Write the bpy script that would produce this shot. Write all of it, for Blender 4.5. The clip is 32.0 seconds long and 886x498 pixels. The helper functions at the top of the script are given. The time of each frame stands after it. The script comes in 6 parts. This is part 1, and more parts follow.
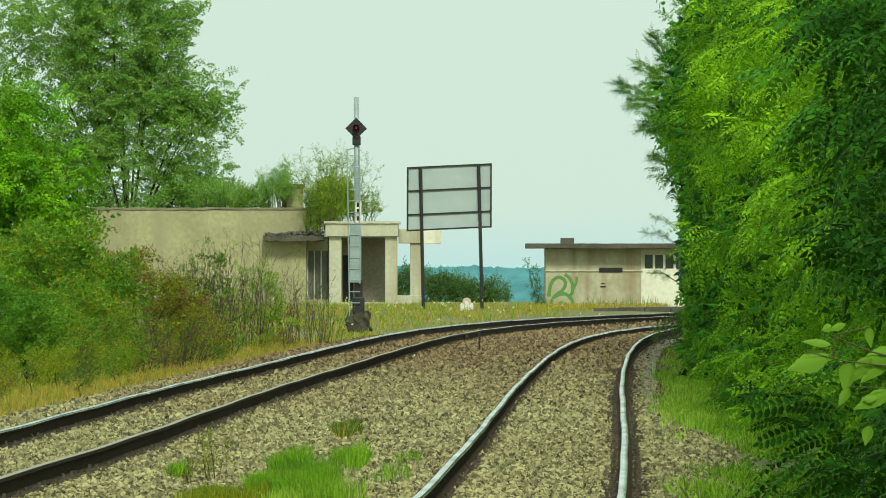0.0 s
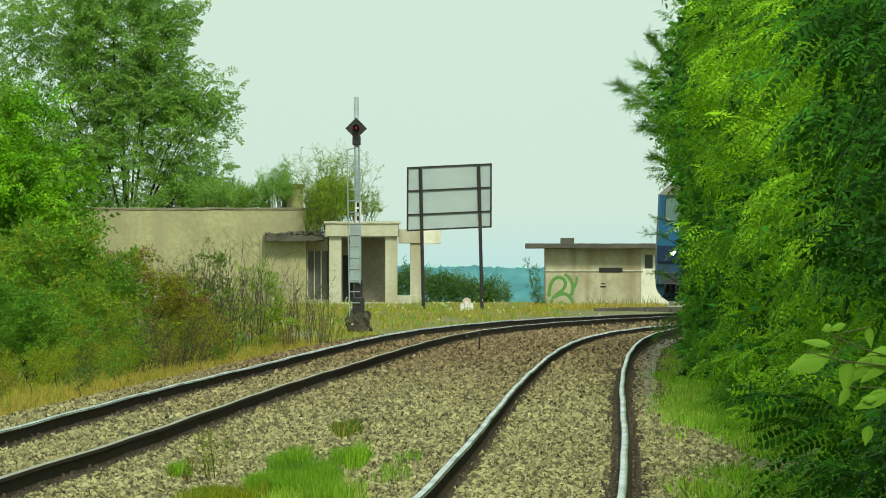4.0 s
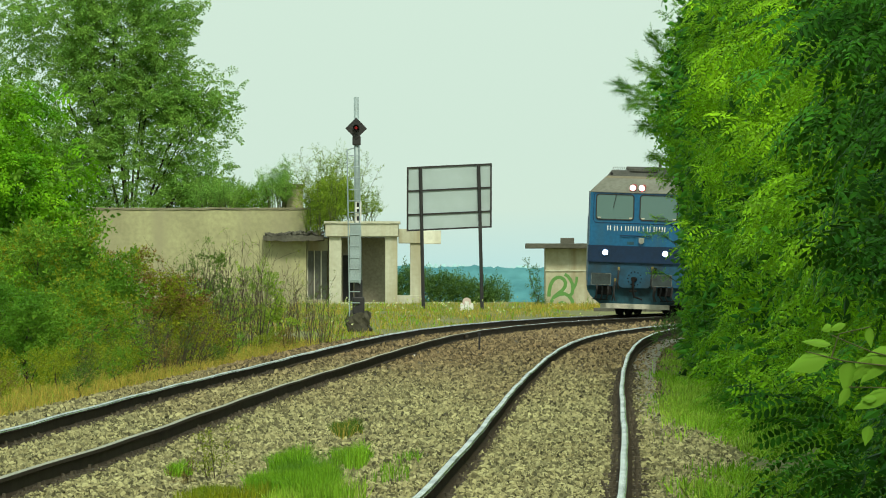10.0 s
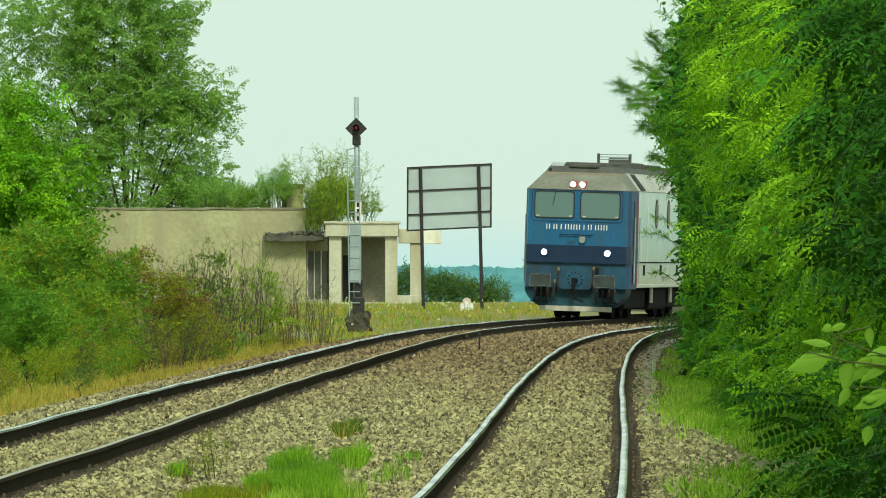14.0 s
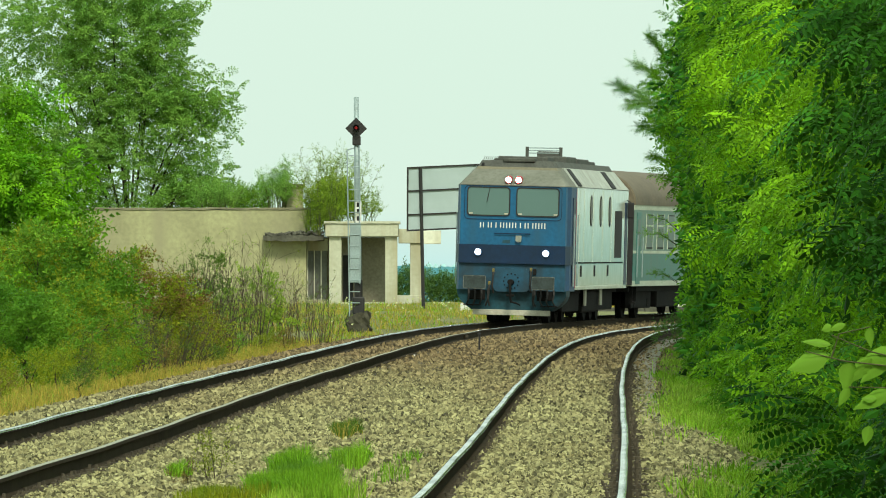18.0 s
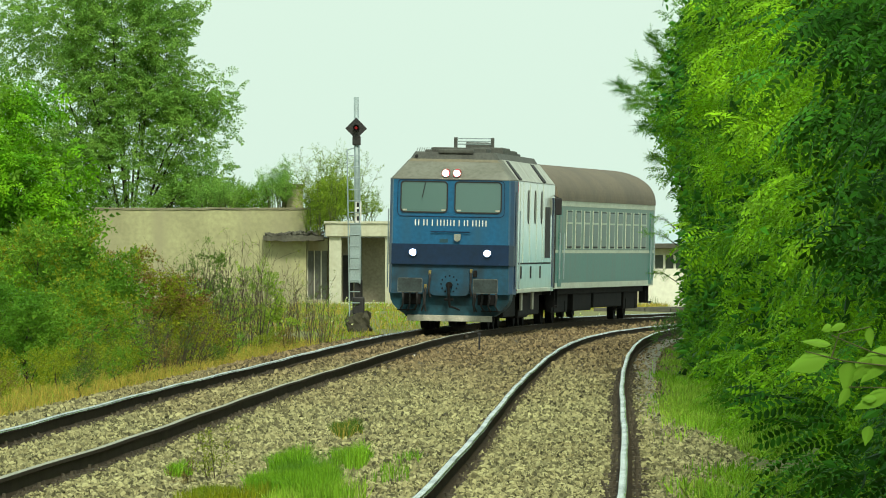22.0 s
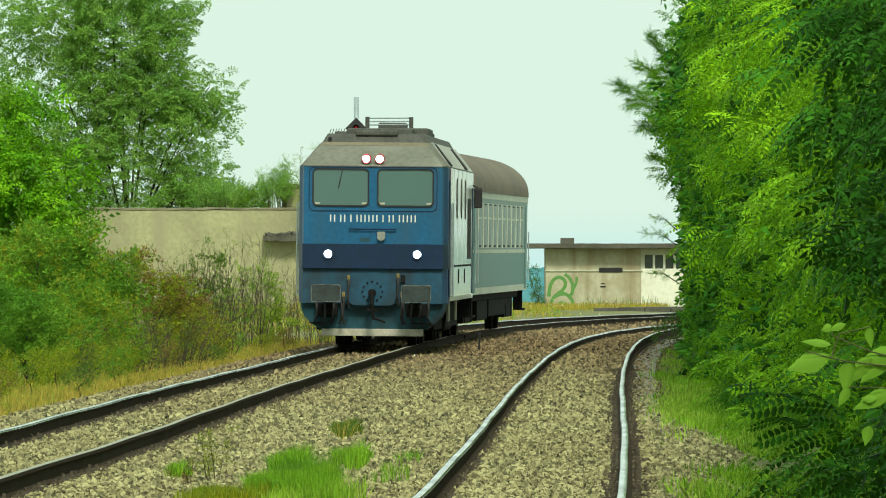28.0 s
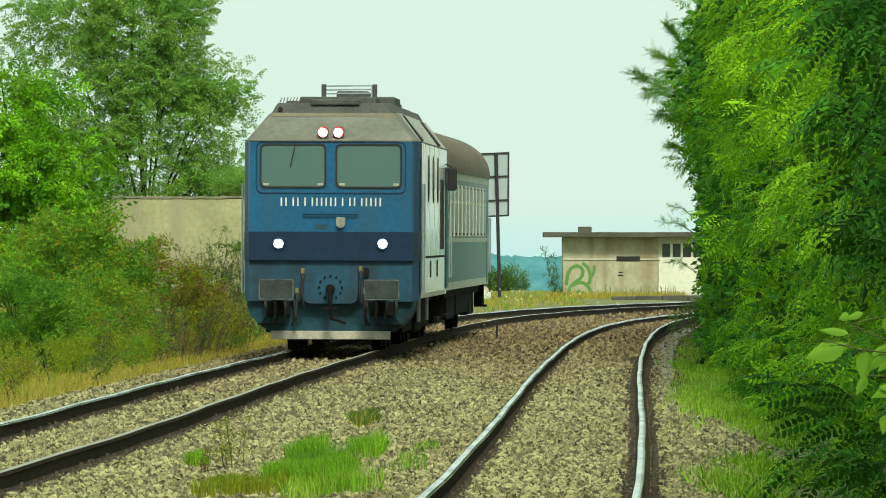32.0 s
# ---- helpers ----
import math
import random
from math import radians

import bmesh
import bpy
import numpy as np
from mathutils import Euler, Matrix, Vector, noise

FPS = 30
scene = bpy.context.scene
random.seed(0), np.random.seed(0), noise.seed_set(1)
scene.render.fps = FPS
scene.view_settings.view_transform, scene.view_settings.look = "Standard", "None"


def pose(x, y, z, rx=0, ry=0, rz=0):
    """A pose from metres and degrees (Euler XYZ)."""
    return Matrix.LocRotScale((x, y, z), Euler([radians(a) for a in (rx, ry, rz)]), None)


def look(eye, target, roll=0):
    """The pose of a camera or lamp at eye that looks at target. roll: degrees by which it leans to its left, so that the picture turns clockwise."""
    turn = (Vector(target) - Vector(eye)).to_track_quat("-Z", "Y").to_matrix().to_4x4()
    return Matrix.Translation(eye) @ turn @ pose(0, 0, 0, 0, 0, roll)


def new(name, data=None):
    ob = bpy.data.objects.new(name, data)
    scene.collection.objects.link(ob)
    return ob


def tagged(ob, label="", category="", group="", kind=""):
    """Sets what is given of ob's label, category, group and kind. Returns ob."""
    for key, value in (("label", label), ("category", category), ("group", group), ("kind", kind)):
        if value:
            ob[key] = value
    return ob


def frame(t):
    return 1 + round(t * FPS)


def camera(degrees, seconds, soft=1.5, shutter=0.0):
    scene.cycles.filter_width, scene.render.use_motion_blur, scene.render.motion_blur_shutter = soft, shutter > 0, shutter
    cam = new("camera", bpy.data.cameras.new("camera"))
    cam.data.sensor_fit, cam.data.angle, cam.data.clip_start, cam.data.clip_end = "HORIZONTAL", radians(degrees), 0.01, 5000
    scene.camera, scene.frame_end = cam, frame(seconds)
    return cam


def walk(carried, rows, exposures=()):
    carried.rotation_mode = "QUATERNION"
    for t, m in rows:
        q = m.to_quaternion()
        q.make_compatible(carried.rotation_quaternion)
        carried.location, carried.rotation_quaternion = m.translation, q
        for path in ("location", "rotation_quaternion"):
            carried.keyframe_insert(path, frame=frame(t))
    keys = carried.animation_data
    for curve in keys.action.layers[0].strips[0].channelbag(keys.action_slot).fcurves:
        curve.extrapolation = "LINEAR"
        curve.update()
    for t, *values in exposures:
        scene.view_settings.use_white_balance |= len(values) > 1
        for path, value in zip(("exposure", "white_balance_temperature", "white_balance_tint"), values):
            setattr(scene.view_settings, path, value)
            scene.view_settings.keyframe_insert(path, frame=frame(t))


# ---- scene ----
cam = camera(5.72, 32.0, soft=1.0)
EYE = Vector((0.0, 0.0, 1.66))


def aim(right, up):
    """The camera's pose, turned by these degrees from straight down the line."""
    return Matrix.Translation(EYE) @ pose(0, 0, 0, 90 + up, 0, -right)


UP = 0.1387
walk(cam, [(0.0, aim(0, UP)), (30.7, aim(0, UP)), (30.9, aim(0, UP + 0.007)), (31.0, aim(-0.005, UP + 0.008)),
           (31.25, aim(-0.033, UP - 0.016)), (31.5, aim(-0.064, UP - 0.040)), (31.75, aim(-0.089, UP - 0.059)),
           (32.0, aim(-0.113, UP - 0.073))],
     exposures=[(0.0, 0.0), (9.0, 0.0), (14.0, 0.08), (17.0, 0.13), (23.0, 0.16), (32.0, 0.15)])

# ---- world and sun: a bright, thinly overcast day ----
SUN_ELEVATION, SUN_FROM = 46.0, 172.0      # degrees; compass bearing of the sun from north (+y), clockwise
world = bpy.data.worlds.new("overcast_sky")
scene.world = world
world.use_nodes = True
wn, wl = world.node_tree.nodes, world.node_tree.links
sky = wn.new("ShaderNodeTexSky")
sky.sky_type, sky.sun_disc = "NISHITA", False
sky.sun_elevation, sky.sun_rotation = radians(SUN_ELEVATION), radians(SUN_FROM)
sky.dust_density, sky.air_density = 4.0, 1.2
dim = wn.new("ShaderNodeVectorMath")
dim.operation = "SCALE"
dim.inputs["Scale"].default_value = 0.10
cloud = wn.new("ShaderNodeMix")
cloud.data_type = "RGBA"
cloud.inputs["Factor"].default_value = 0.86
back = wn["Background"]
tc = wn.new("ShaderNodeTexCoord")
sep = wn.new("ShaderNodeSeparateXYZ")
low = wn.new("ShaderNodeMapRange")
low.inputs["From Min"].default_value, low.inputs["From Max"].default_value = -0.002, 0.007
hor = wn.new("ShaderNodeMix")
hor.data_type = "RGBA"
hor.inputs["A"].default_value = (0.56, 0.88, 0.87, 1)
hor.inputs["B"].default_value = (0.73, 0.93, 0.79, 1)
wl.new(tc.outputs["Generated"], sep.inputs[0])
wl.new(sep.outputs["Z"], low.inputs["Value"])
wl.new(low.outputs["Result"], hor.inputs["Factor"])
wl.new(hor.outputs["Result"], cloud.inputs["B"])
wl.new(sky.outputs[0], dim.inputs[0])
wl.new(dim.outputs[0], cloud.inputs["A"])
wl.new(cloud.outputs["Result"], back.inputs["Color"])
back.inputs["Strength"].default_value = 1.0

sun_data = bpy.data.lights.new("sun", "SUN")
sun_data.energy, sun_data.angle, sun_data.color = 2.8, radians(12), (0.97, 0.97, 0.80)
sun = new("sun", sun_data)
az = radians(SUN_FROM)
sun.matrix_world = look((0, 0, 60), (-60 * math.sin(az) / math.tan(radians(SUN_ELEVATION)),
                                     -60 * math.cos(az) / math.tan(radians(SUN_ELEVATION)), 0))


# ---- materials ----
def mix_rgb(nt, fac, a, b):
    n = nt.nodes.new("ShaderNodeMix")
    n.data_type = "RGBA"
    for key, v in (("Factor", fac), ("A", a), ("B", b)):
        if isinstance(v, bpy.types.NodeSocket):
            nt.links.new(v, n.inputs[key])
        elif key == "Factor":
            n.inputs[key].default_value = v
        else:
            n.inputs[key].default_value = (*v, 1)
    return n.outputs["Result"]


def ramp(nt, value, lo, hi):
    n = nt.nodes.new("ShaderNodeMapRange")
    n.inputs["From Min"].default_value, n.inputs["From Max"].default_value = lo, hi
    nt.links.new(value, n.inputs["Value"])
    return n.outputs["Result"]


def noise_out(nt, scale, detail=4.0, stretch=(1, 1, 1), space="Object"):
    tc = nt.nodes.new("ShaderNodeTexCoord")
    mp = nt.nodes.new("ShaderNodeMapping")
    mp.inputs["Scale"].default_value = stretch
    n = nt.nodes.new("ShaderNodeTexNoise")
    n.inputs["Scale"].default_value, n.inputs["Detail"].default_value = scale, detail
    nt.links.new(tc.outputs[space], mp.inputs["Vector"])
    nt.links.new(mp.outputs["Vector"], n.inputs["Vector"])
    return n.outputs["Fac"]


def surface(name, base, worn=None, rough=0.8, metal=0.0, big=0.6, fine=14.0, bump=0.25, amount=0.6, stretch=(1, 1, 1),
            streak=None, streak_colour=(0.1, 0.09, 0.07), island=0.0, spec=0.4, dist=0.01, grain_mix=0.45, far_colour=None):
    """A painted or natural surface: base colour, a second colour in patches, fine grain and relief."""
    m = bpy.data.materials.new(name)
    m.use_nodes = True
    nt = m.node_tree
    p = nt.nodes["Principled BSDF"]
    p.inputs["Roughness"].default_value, p.inputs["Metallic"].default_value = rough, metal
    p.inputs["Specular IOR Level"].default_value = spec
    worn = worn or tuple(c * 0.7 for c in base)
    patch = ramp(nt, noise_out(nt, big, 5, stretch), 0.42, 0.68)
    sc = nt.nodes.new("ShaderNodeMath")
    sc.operation = "MULTIPLY"
    sc.inputs[1].default_value = amount
    nt.links.new(patch, sc.inputs[0])
    col = mix_rgb(nt, sc.outputs[0], base, worn)
    grain = noise_out(nt, fine, 6, stretch)
    if far_colour:
        tc = nt.nodes.new("ShaderNodeTexCoord")
        sx = nt.nodes.new("ShaderNodeSeparateXYZ")
        nt.links.new(tc.outputs["Object"], sx.inputs[0])
        wav = nt.nodes.new("ShaderNodeMath")
        wav.operation = "MULTIPLY_ADD"
        wav.inputs[1].default_value = 110.0
        nt.links.new(noise_out(nt, 0.35, 3, (1, 0.06, 1)), wav.inputs[0])
        nt.links.new(sx.outputs["Y"], wav.inputs[2])
        col = mix_rgb(nt, ramp(nt, wav.outputs[0], 165, 235), col, far_colour)
    col = mix_rgb(nt, ramp(nt, grain, 0.35, 1.25), col, tuple(c * grain_mix for c in worn))
    if streak:
        st = noise_out(nt, streak, 5, (1, 1, 0.06))
        s2 = nt.nodes.new("ShaderNodeMath")
        s2.operation = "MULTIPLY"
        s2.inputs[1].default_value = 0.75
        nt.links.new(ramp(nt, st, 0.5, 0.72), s2.inputs[0])
        col = mix_rgb(nt, s2.outputs[0], col, streak_colour)
    if island:
        g = nt.nodes.new("ShaderNodeNewGeometry")
        hs = nt.nodes.new("ShaderNodeHueSaturation")
        nt.links.new(col, hs.inputs["Color"])
        mr = nt.nodes.new("ShaderNodeMapRange")
        mr.inputs["To Min"].default_value, mr.inputs["To Max"].default_value = 1 - island, 1 + island
        nt.links.new(g.outputs["Random Per Island"], mr.inputs["Value"])
        nt.links.new(mr.outputs["Result"], hs.inputs["Value"])
        col = hs.outputs["Color"]
    nt.links.new(col, p.inputs["Base Color"])
    if bump:
        b = nt.nodes.new("ShaderNodeBump")
        b.inputs["Strength"].default_value, b.inputs["Distance"].default_value = bump, dist
        nt.links.new(grain, b.inputs["Height"])
        nt.links.new(b.outputs["Normal"], p.inputs["Normal"])
    return m


def foliage(name, base, second, through_light=0.35, gloss=0.45, spread=0.45):
    """Leaves: two greens mixed leaf by leaf, some light passing through."""
    m = bpy.data.materials.new(name)
    m.use_nodes = True
    nt = m.node_tree
    out, p = nt.nodes["Material Output"], nt.nodes["Principled BSDF"]
    g = nt.nodes.new("ShaderNodeNewGeometry")
    clump = noise_out(nt, 0.9, 3)
    col = mix_rgb(nt, ramp(nt, clump, 0.35, 0.65), base, second)
    hs = nt.nodes.new("ShaderNodeHueSaturation")
    mr = nt.nodes.new("ShaderNodeMapRange")
    mr.inputs["To Min"].default_value, mr.inputs["To Max"].default_value = 1 - spread, 1 + spread
    nt.links.new(g.outputs["Random Per Island"], mr.inputs["Value"])
    nt.links.new(mr.outputs["Result"], hs.inputs["Value"])
    nt.links.new(col, hs.inputs["Color"])
    p.inputs["Roughness"].default_value = gloss
    p.inputs["Specular IOR Level"].default_value = 0.06
    nt.links.new(hs.outputs["Color"], p.inputs["Base Color"])
    tr = nt.nodes.new("ShaderNodeBsdfTranslucent")
    tint = mix_rgb(nt, 0.45, hs.outputs["Color"], (0.16, 0.30, 0.02))
    nt.links.new(tint, tr.inputs["Color"])
    mx = nt.nodes.new("ShaderNodeMixShader")
    mx.inputs["Fac"].default_value = through_light
    nt.links.new(p.outputs["BSDF"], mx.inputs[1])
    nt.links.new(tr.outputs["BSDF"], mx.inputs[2])
    nt.links.new(mx.outputs["Shader"], out.inputs["Surface"])
    return m


def glowing(name, colour, strength):
    m = bpy.data.materials.new(name)
    m.use_nodes = True
    p = m.node_tree.nodes["Principled BSDF"]
    p.inputs["Base Color"].default_value = (*colour, 1)
    p.inputs["Emission Color"].default_value = (*colour, 1)
    p.inputs["Emission Strength"].default_value = strength
    return m


def glass_pane(name, tint=(0.10, 0.16, 0.15), rough=0.06, spec=0.6, coat=0.2):
    m = bpy.data.materials.new(name)
    m.use_nodes = True
    nt = m.node_tree
    p = nt.nodes["Principled BSDF"]
    p.inputs["Base Color"].default_value = (*tint, 1)
    p.inputs["Roughness"].default_value = rough
    p.inputs["Specular IOR Level"].default_value = spec
    p.inputs["Coat Weight"].default_value = coat
    p.inputs["Coat Roughness"].default_value = 0.04
    return m


MAT = {
    "earth": surface("dry_earth_and_grass", (0.20, 0.19, 0.07), (0.10, 0.14, 0.035), 0.95, big=0.35, fine=6, bump=0.6, dist=0.05),
    # Bed colour kept dark so the gaps between stones read as shaded.
    "bed": surface("ballast_bed_gap_shade", (0.08, 0.064, 0.036), (0.045, 0.034, 0.02), 0.95, big=0.8, fine=22, bump=0.9, dist=0.04),
    "stone": surface("ballast_stone", (0.315, 0.300, 0.142), (0.195, 0.175, 0.078), 0.9, big=0.5, fine=30, bump=0.2, island=0.75, amount=0.8, far_colour=(0.20, 0.145, 0.072)),
    "steel": surface("polished_rail_head", (0.90, 0.92, 0.87), (0.26, 0.29, 0.27), 0.26, 0.85, big=1.1, fine=14, bump=0.01, amount=0.9, stretch=(1, 0.45, 1)),
    "dull_steel": surface("dull_rail_head", (0.42, 0.39, 0.27), (0.28, 0.25, 0.16), 0.45, 0.7, big=0.4, fine=40, bump=0.05),
    "rust": surface("rusty_rail_side", (0.055, 0.041, 0.025), (0.030, 0.022, 0.014), 0.95, 0.0, big=1.2, fine=25, bump=0.3, spec=0.1),
    "clip": surface("rusty_fastening", (0.105, 0.088, 0.058), (0.05, 0.042, 0.028), 0.8, 0.1, big=3, fine=40, island=0.3),
    "sleeper": surface("old_concrete_sleeper", (0.30, 0.28, 0.22), (0.18, 0.16, 0.12), 0.9, big=2, fine=30),
    "plaster": surface("stained_cream_plaster", (0.41, 0.40, 0.215), (0.22, 0.21, 0.12), 0.9, big=0.45, fine=5, bump=0.12, grain_mix=0.8,
                       streak=0.7, streak_colour=(0.30, 0.28, 0.17)),
    "plaster_pale": surface("pale_plaster", (0.55, 0.56, 0.43), (0.40, 0.385, 0.26), 0.9, big=0.6, fine=5, bump=0.12, grain_mix=0.8,
                            streak=1.3, streak_colour=(0.33, 0.27, 0.15)),
    "plaster_leaky": surface("rust_streaked_plaster", (0.49, 0.48, 0.34), (0.34, 0.30, 0.18), 0.9, big=0.9, fine=5, bump=0.15, amount=0.9, grain_mix=0.8,
                             streak=2.2, streak_colour=(0.25, 0.19, 0.10)),
    "plaster_white": surface("whitewashed_plaster", (0.78, 0.78, 0.64), (0.60, 0.58, 0.44), 0.9, big=0.7, fine=5, bump=0.1, grain_mix=0.8,
                             streak=1.1, streak_colour=(0.52, 0.49, 0.35)),
    "concrete": surface("weathered_concrete", (0.24, 0.22, 0.16), (0.085, 0.078, 0.058), 0.95, big=0.9, fine=12, bump=0.5),
    "moss": surface("mossy_dark_concrete", (0.075, 0.07, 0.045), (0.035, 0.033, 0.022), 0.95, big=3, fine=12, bump=0.6),
    "roof_dark": surface("blackened_roof_concrete", (0.115, 0.112, 0.085), (0.045, 0.043, 0.033), 0.95, big=1.2, fine=10, bump=0.5),
    "coping": surface("stained_parapet_plaster", (0.25, 0.235, 0.145), (0.13, 0.12, 0.08), 0.95, big=1.0, fine=10, bump=0.4),
    "inside": surface("dark_interior_wall", (0.26, 0.24, 0.17), (0.18, 0.16, 0.12), 0.95, big=0.8, fine=9),
    # Near-black; also painted where doorway, slot and vents are merely unlit.
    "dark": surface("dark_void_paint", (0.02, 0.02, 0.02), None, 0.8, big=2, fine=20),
    "black": surface("black_paint", (0.018, 0.018, 0.019), (0.04, 0.036, 0.03), 0.55, big=3, fine=30),
    "silver": surface("aluminium_paint", (0.36, 0.45, 0.45), (0.25, 0.30, 0.29), 0.5, 0.25, big=2, fine=30, bump=0.1),
    "board": surface("grey_board_back", (0.38, 0.46, 0.46), (0.34, 0.42, 0.41), 0.7, big=0.6, fine=1.2, bump=0.0, grain_mix=0.85),
    "green_paint": surface("green_spray_paint", (0.10, 0.27, 0.055), (0.16, 0.31, 0.10), 0.8, big=2, fine=14),
    "white_paint": surface("white_paint", (0.78, 0.78, 0.72), (0.6, 0.58, 0.5), 0.7, big=3, fine=30),
    "pink": surface("faded_red_paint", (0.62, 0.50, 0.42), (0.45, 0.30, 0.24), 0.8, big=3, fine=30),
    "bark": surface("bark", (0.050, 0.042, 0.028), (0.028, 0.024, 0.018), 0.95, big=3, fine=20, bump=0.6),
    "twig": surface("dry_twig", (0.085, 0.066, 0.042), (0.05, 0.038, 0.026), 0.95, big=3, fine=20),
    "acacia": foliage("acacia_leaves", (0.065, 0.225, 0.010), (0.330, 0.640, 0.016), 0.38, spread=0.4),
    # Darker acacia copy: shade of the flat clipped face, held in the colour.
    "acacia_face_shade": foliage("acacia_leaves_face_shade", (0.050, 0.185, 0.010), (0.170, 0.400, 0.016), 0.28, spread=0.4),
    "acacia_bright": foliage("bright_acacia_leaves", (0.105, 0.33, 0.012), (0.26, 0.55, 0.016), 0.36, spread=0.3),
    # Deeper green acacia copy; the near trees' shade is put into this colour.
    "acacia_shaded": foliage("acacia_leaves_shade_tone", (0.012, 0.076, 0.009), (0.068, 0.250, 0.018), 0.13, 0.5, spread=0.6),
    "hazel": foliage("hazel_leaves", (0.15, 0.40, 0.03), (0.26, 0.50, 0.05), 0.45, gloss=0.35, spread=0.3),
    "green_twig": surface("green_brown_twig", (0.11, 0.13, 0.035), (0.075, 0.075, 0.03), 0.8, big=8, fine=60),
    "poplar": foliage("grey_green_leaves", (0.180, 0.370, 0.075), (0.29, 0.50, 0.090), 0.44, spread=0.4),
    "bush": foliage("bush_leaves", (0.080, 0.215, 0.020), (0.18, 0.345, 0.030), 0.32, spread=0.4),
    "bush_yellow": foliage("yellowing_leaves", (0.17, 0.25, 0.014), (0.30, 0.31, 0.02), 0.36),
    "bush_red": foliage("reddish_dry_leaves", (0.20, 0.10, 0.04), (0.17, 0.15, 0.03), 0.25),
    "willow": foliage("willow_leaves", (0.165, 0.285, 0.026), (0.30, 0.42, 0.04), 0.36, spread=0.35),
    "far_leaf": foliage("shaded_far_leaves", (0.055, 0.125, 0.030), (0.10, 0.18, 0.04), 0.25, spread=0.35),
    "grass": foliage("fresh_grass", (0.12, 0.31, 0.014), (0.25, 0.46, 0.03), 0.42, spread=0.55),
    "straw": foliage("dry_grass", (0.52, 0.37, 0.075), (0.34, 0.30, 0.05), 0.3),
    "lime_grass": foliage("seeding_lime_grass", (0.22, 0.46, 0.025), (0.44, 0.60, 0.08), 0.4),
    "scrub_leaf": foliage("small_scrub_leaves", (0.075, 0.135, 0.022), (0.12, 0.20, 0.03), 0.25),
    "flower": foliage("pale_flowers", (0.45, 0.55, 0.16), (0.66, 0.68, 0.40), 0.2),
    # The air's blue haze is mixed into both hill colours.
    "hill": surface("wooded_hill_painted_haze", (0.115, 0.31, 0.335), (0.075, 0.235, 0.265), 1.0, big=0.03, fine=0.12, bump=0, spec=0.0, amount=0.7),
    "hill_far": surface("distant_hill_painted_haze", (0.42, 0.66, 0.64), (0.38, 0.62, 0.62), 1.0, big=0.004, fine=0.02, bump=0, spec=0.0),
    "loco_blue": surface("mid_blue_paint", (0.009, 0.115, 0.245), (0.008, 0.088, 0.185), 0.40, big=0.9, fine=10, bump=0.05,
                         streak=2.5, streak_colour=(0.024, 0.090, 0.155), amount=0.5),
    "loco_navy": surface("navy_paint", (0.002, 0.022, 0.066), (0.003, 0.017, 0.044), 0.45, big=1, fine=10, bump=0.04),
    "loco_dirty": surface("oil_stained_blue_paint", (0.011, 0.080, 0.140), (0.014, 0.028, 0.036), 0.55, big=1.3, fine=8, bump=0.08, streak=2.2, streak_colour=(0.02, 0.035, 0.045), amount=0.9),
    "loco_low": surface("grimy_blue_paint", (0.018, 0.085, 0.115), (0.016, 0.024, 0.026), 0.6, big=1.3, fine=10, bump=0.1, amount=0.9),
    "loco_white": surface("dusty_white_paint", (0.74, 0.74, 0.60), (0.62, 0.61, 0.46), 0.14, big=0.8, fine=3, bump=0.02, grain_mix=0.85, spec=0.75,
                          streak=2.2, streak_colour=(0.62, 0.60, 0.46)),
    "loco_roof": surface("sooty_grey_roof", (0.168, 0.172, 0.135), (0.115, 0.112, 0.080), 0.7, big=0.5, fine=10, bump=0.06, amount=0.5, streak=1.2, streak_colour=(0.22, 0.225, 0.185)),
    "roof_tan": surface("tan_stained_roof_edge", (0.205, 0.180, 0.115), (0.16, 0.145, 0.10), 0.75, big=1.2, fine=10, bump=0.06),
    "roof_pale": surface("dusty_pale_roof_paint", (0.46, 0.49, 0.43), (0.30, 0.30, 0.25), 0.6, big=0.9, fine=6, bump=0.05, streak=2.0, streak_colour=(0.24, 0.22, 0.17)),
    "loco_soot": surface("sooty_roof_gear", (0.095, 0.10, 0.085), (0.045, 0.045, 0.038), 0.8, big=2, fine=16),
    "under": surface("oily_running_gear", (0.011, 0.011, 0.011), (0.024, 0.020, 0.017), 0.85, big=2, fine=16, bump=0.3, spec=0.12),
    "buffer": surface("greasy_buffer_plate", (0.050, 0.068, 0.066), (0.018, 0.022, 0.020), 0.5, 0.2, big=3, fine=18),
    "buffer_edge": surface("chipped_pale_edge", (0.15, 0.165, 0.145), (0.03, 0.035, 0.03), 0.6, big=5, fine=18, amount=0.95),
    # Cab-side blue is darker than the front to hold the recess's shade.
    "side_shade_blue": surface("side_blue_with_shade", (0.012, 0.066, 0.165), (0.009, 0.045, 0.11), 0.5, big=1, fine=10, bump=0.05),
    "pane_grey": surface("dusty_window", (0.16, 0.17, 0.14), (0.09, 0.09, 0.08), 0.5, big=1.5, fine=8, bump=0.05),
    "dim_pane": surface("dim_dirty_glass", (0.055, 0.075, 0.055), (0.10, 0.12, 0.085), 0.4, big=1.5, fine=8, bump=0.03),
    "rim_white": surface("worn_white_edge", (0.55, 0.53, 0.42), (0.35, 0.32, 0.24), 0.7, big=5, fine=30),
    "lamp_grey": surface("weathered_grey_paint", (0.30, 0.32, 0.27), (0.16, 0.17, 0.14), 0.6, big=6, fine=30),
    "yellow": surface("yellow_paint", (0.26, 0.20, 0.05), (0.12, 0.09, 0.04), 0.6, big=4, fine=30),
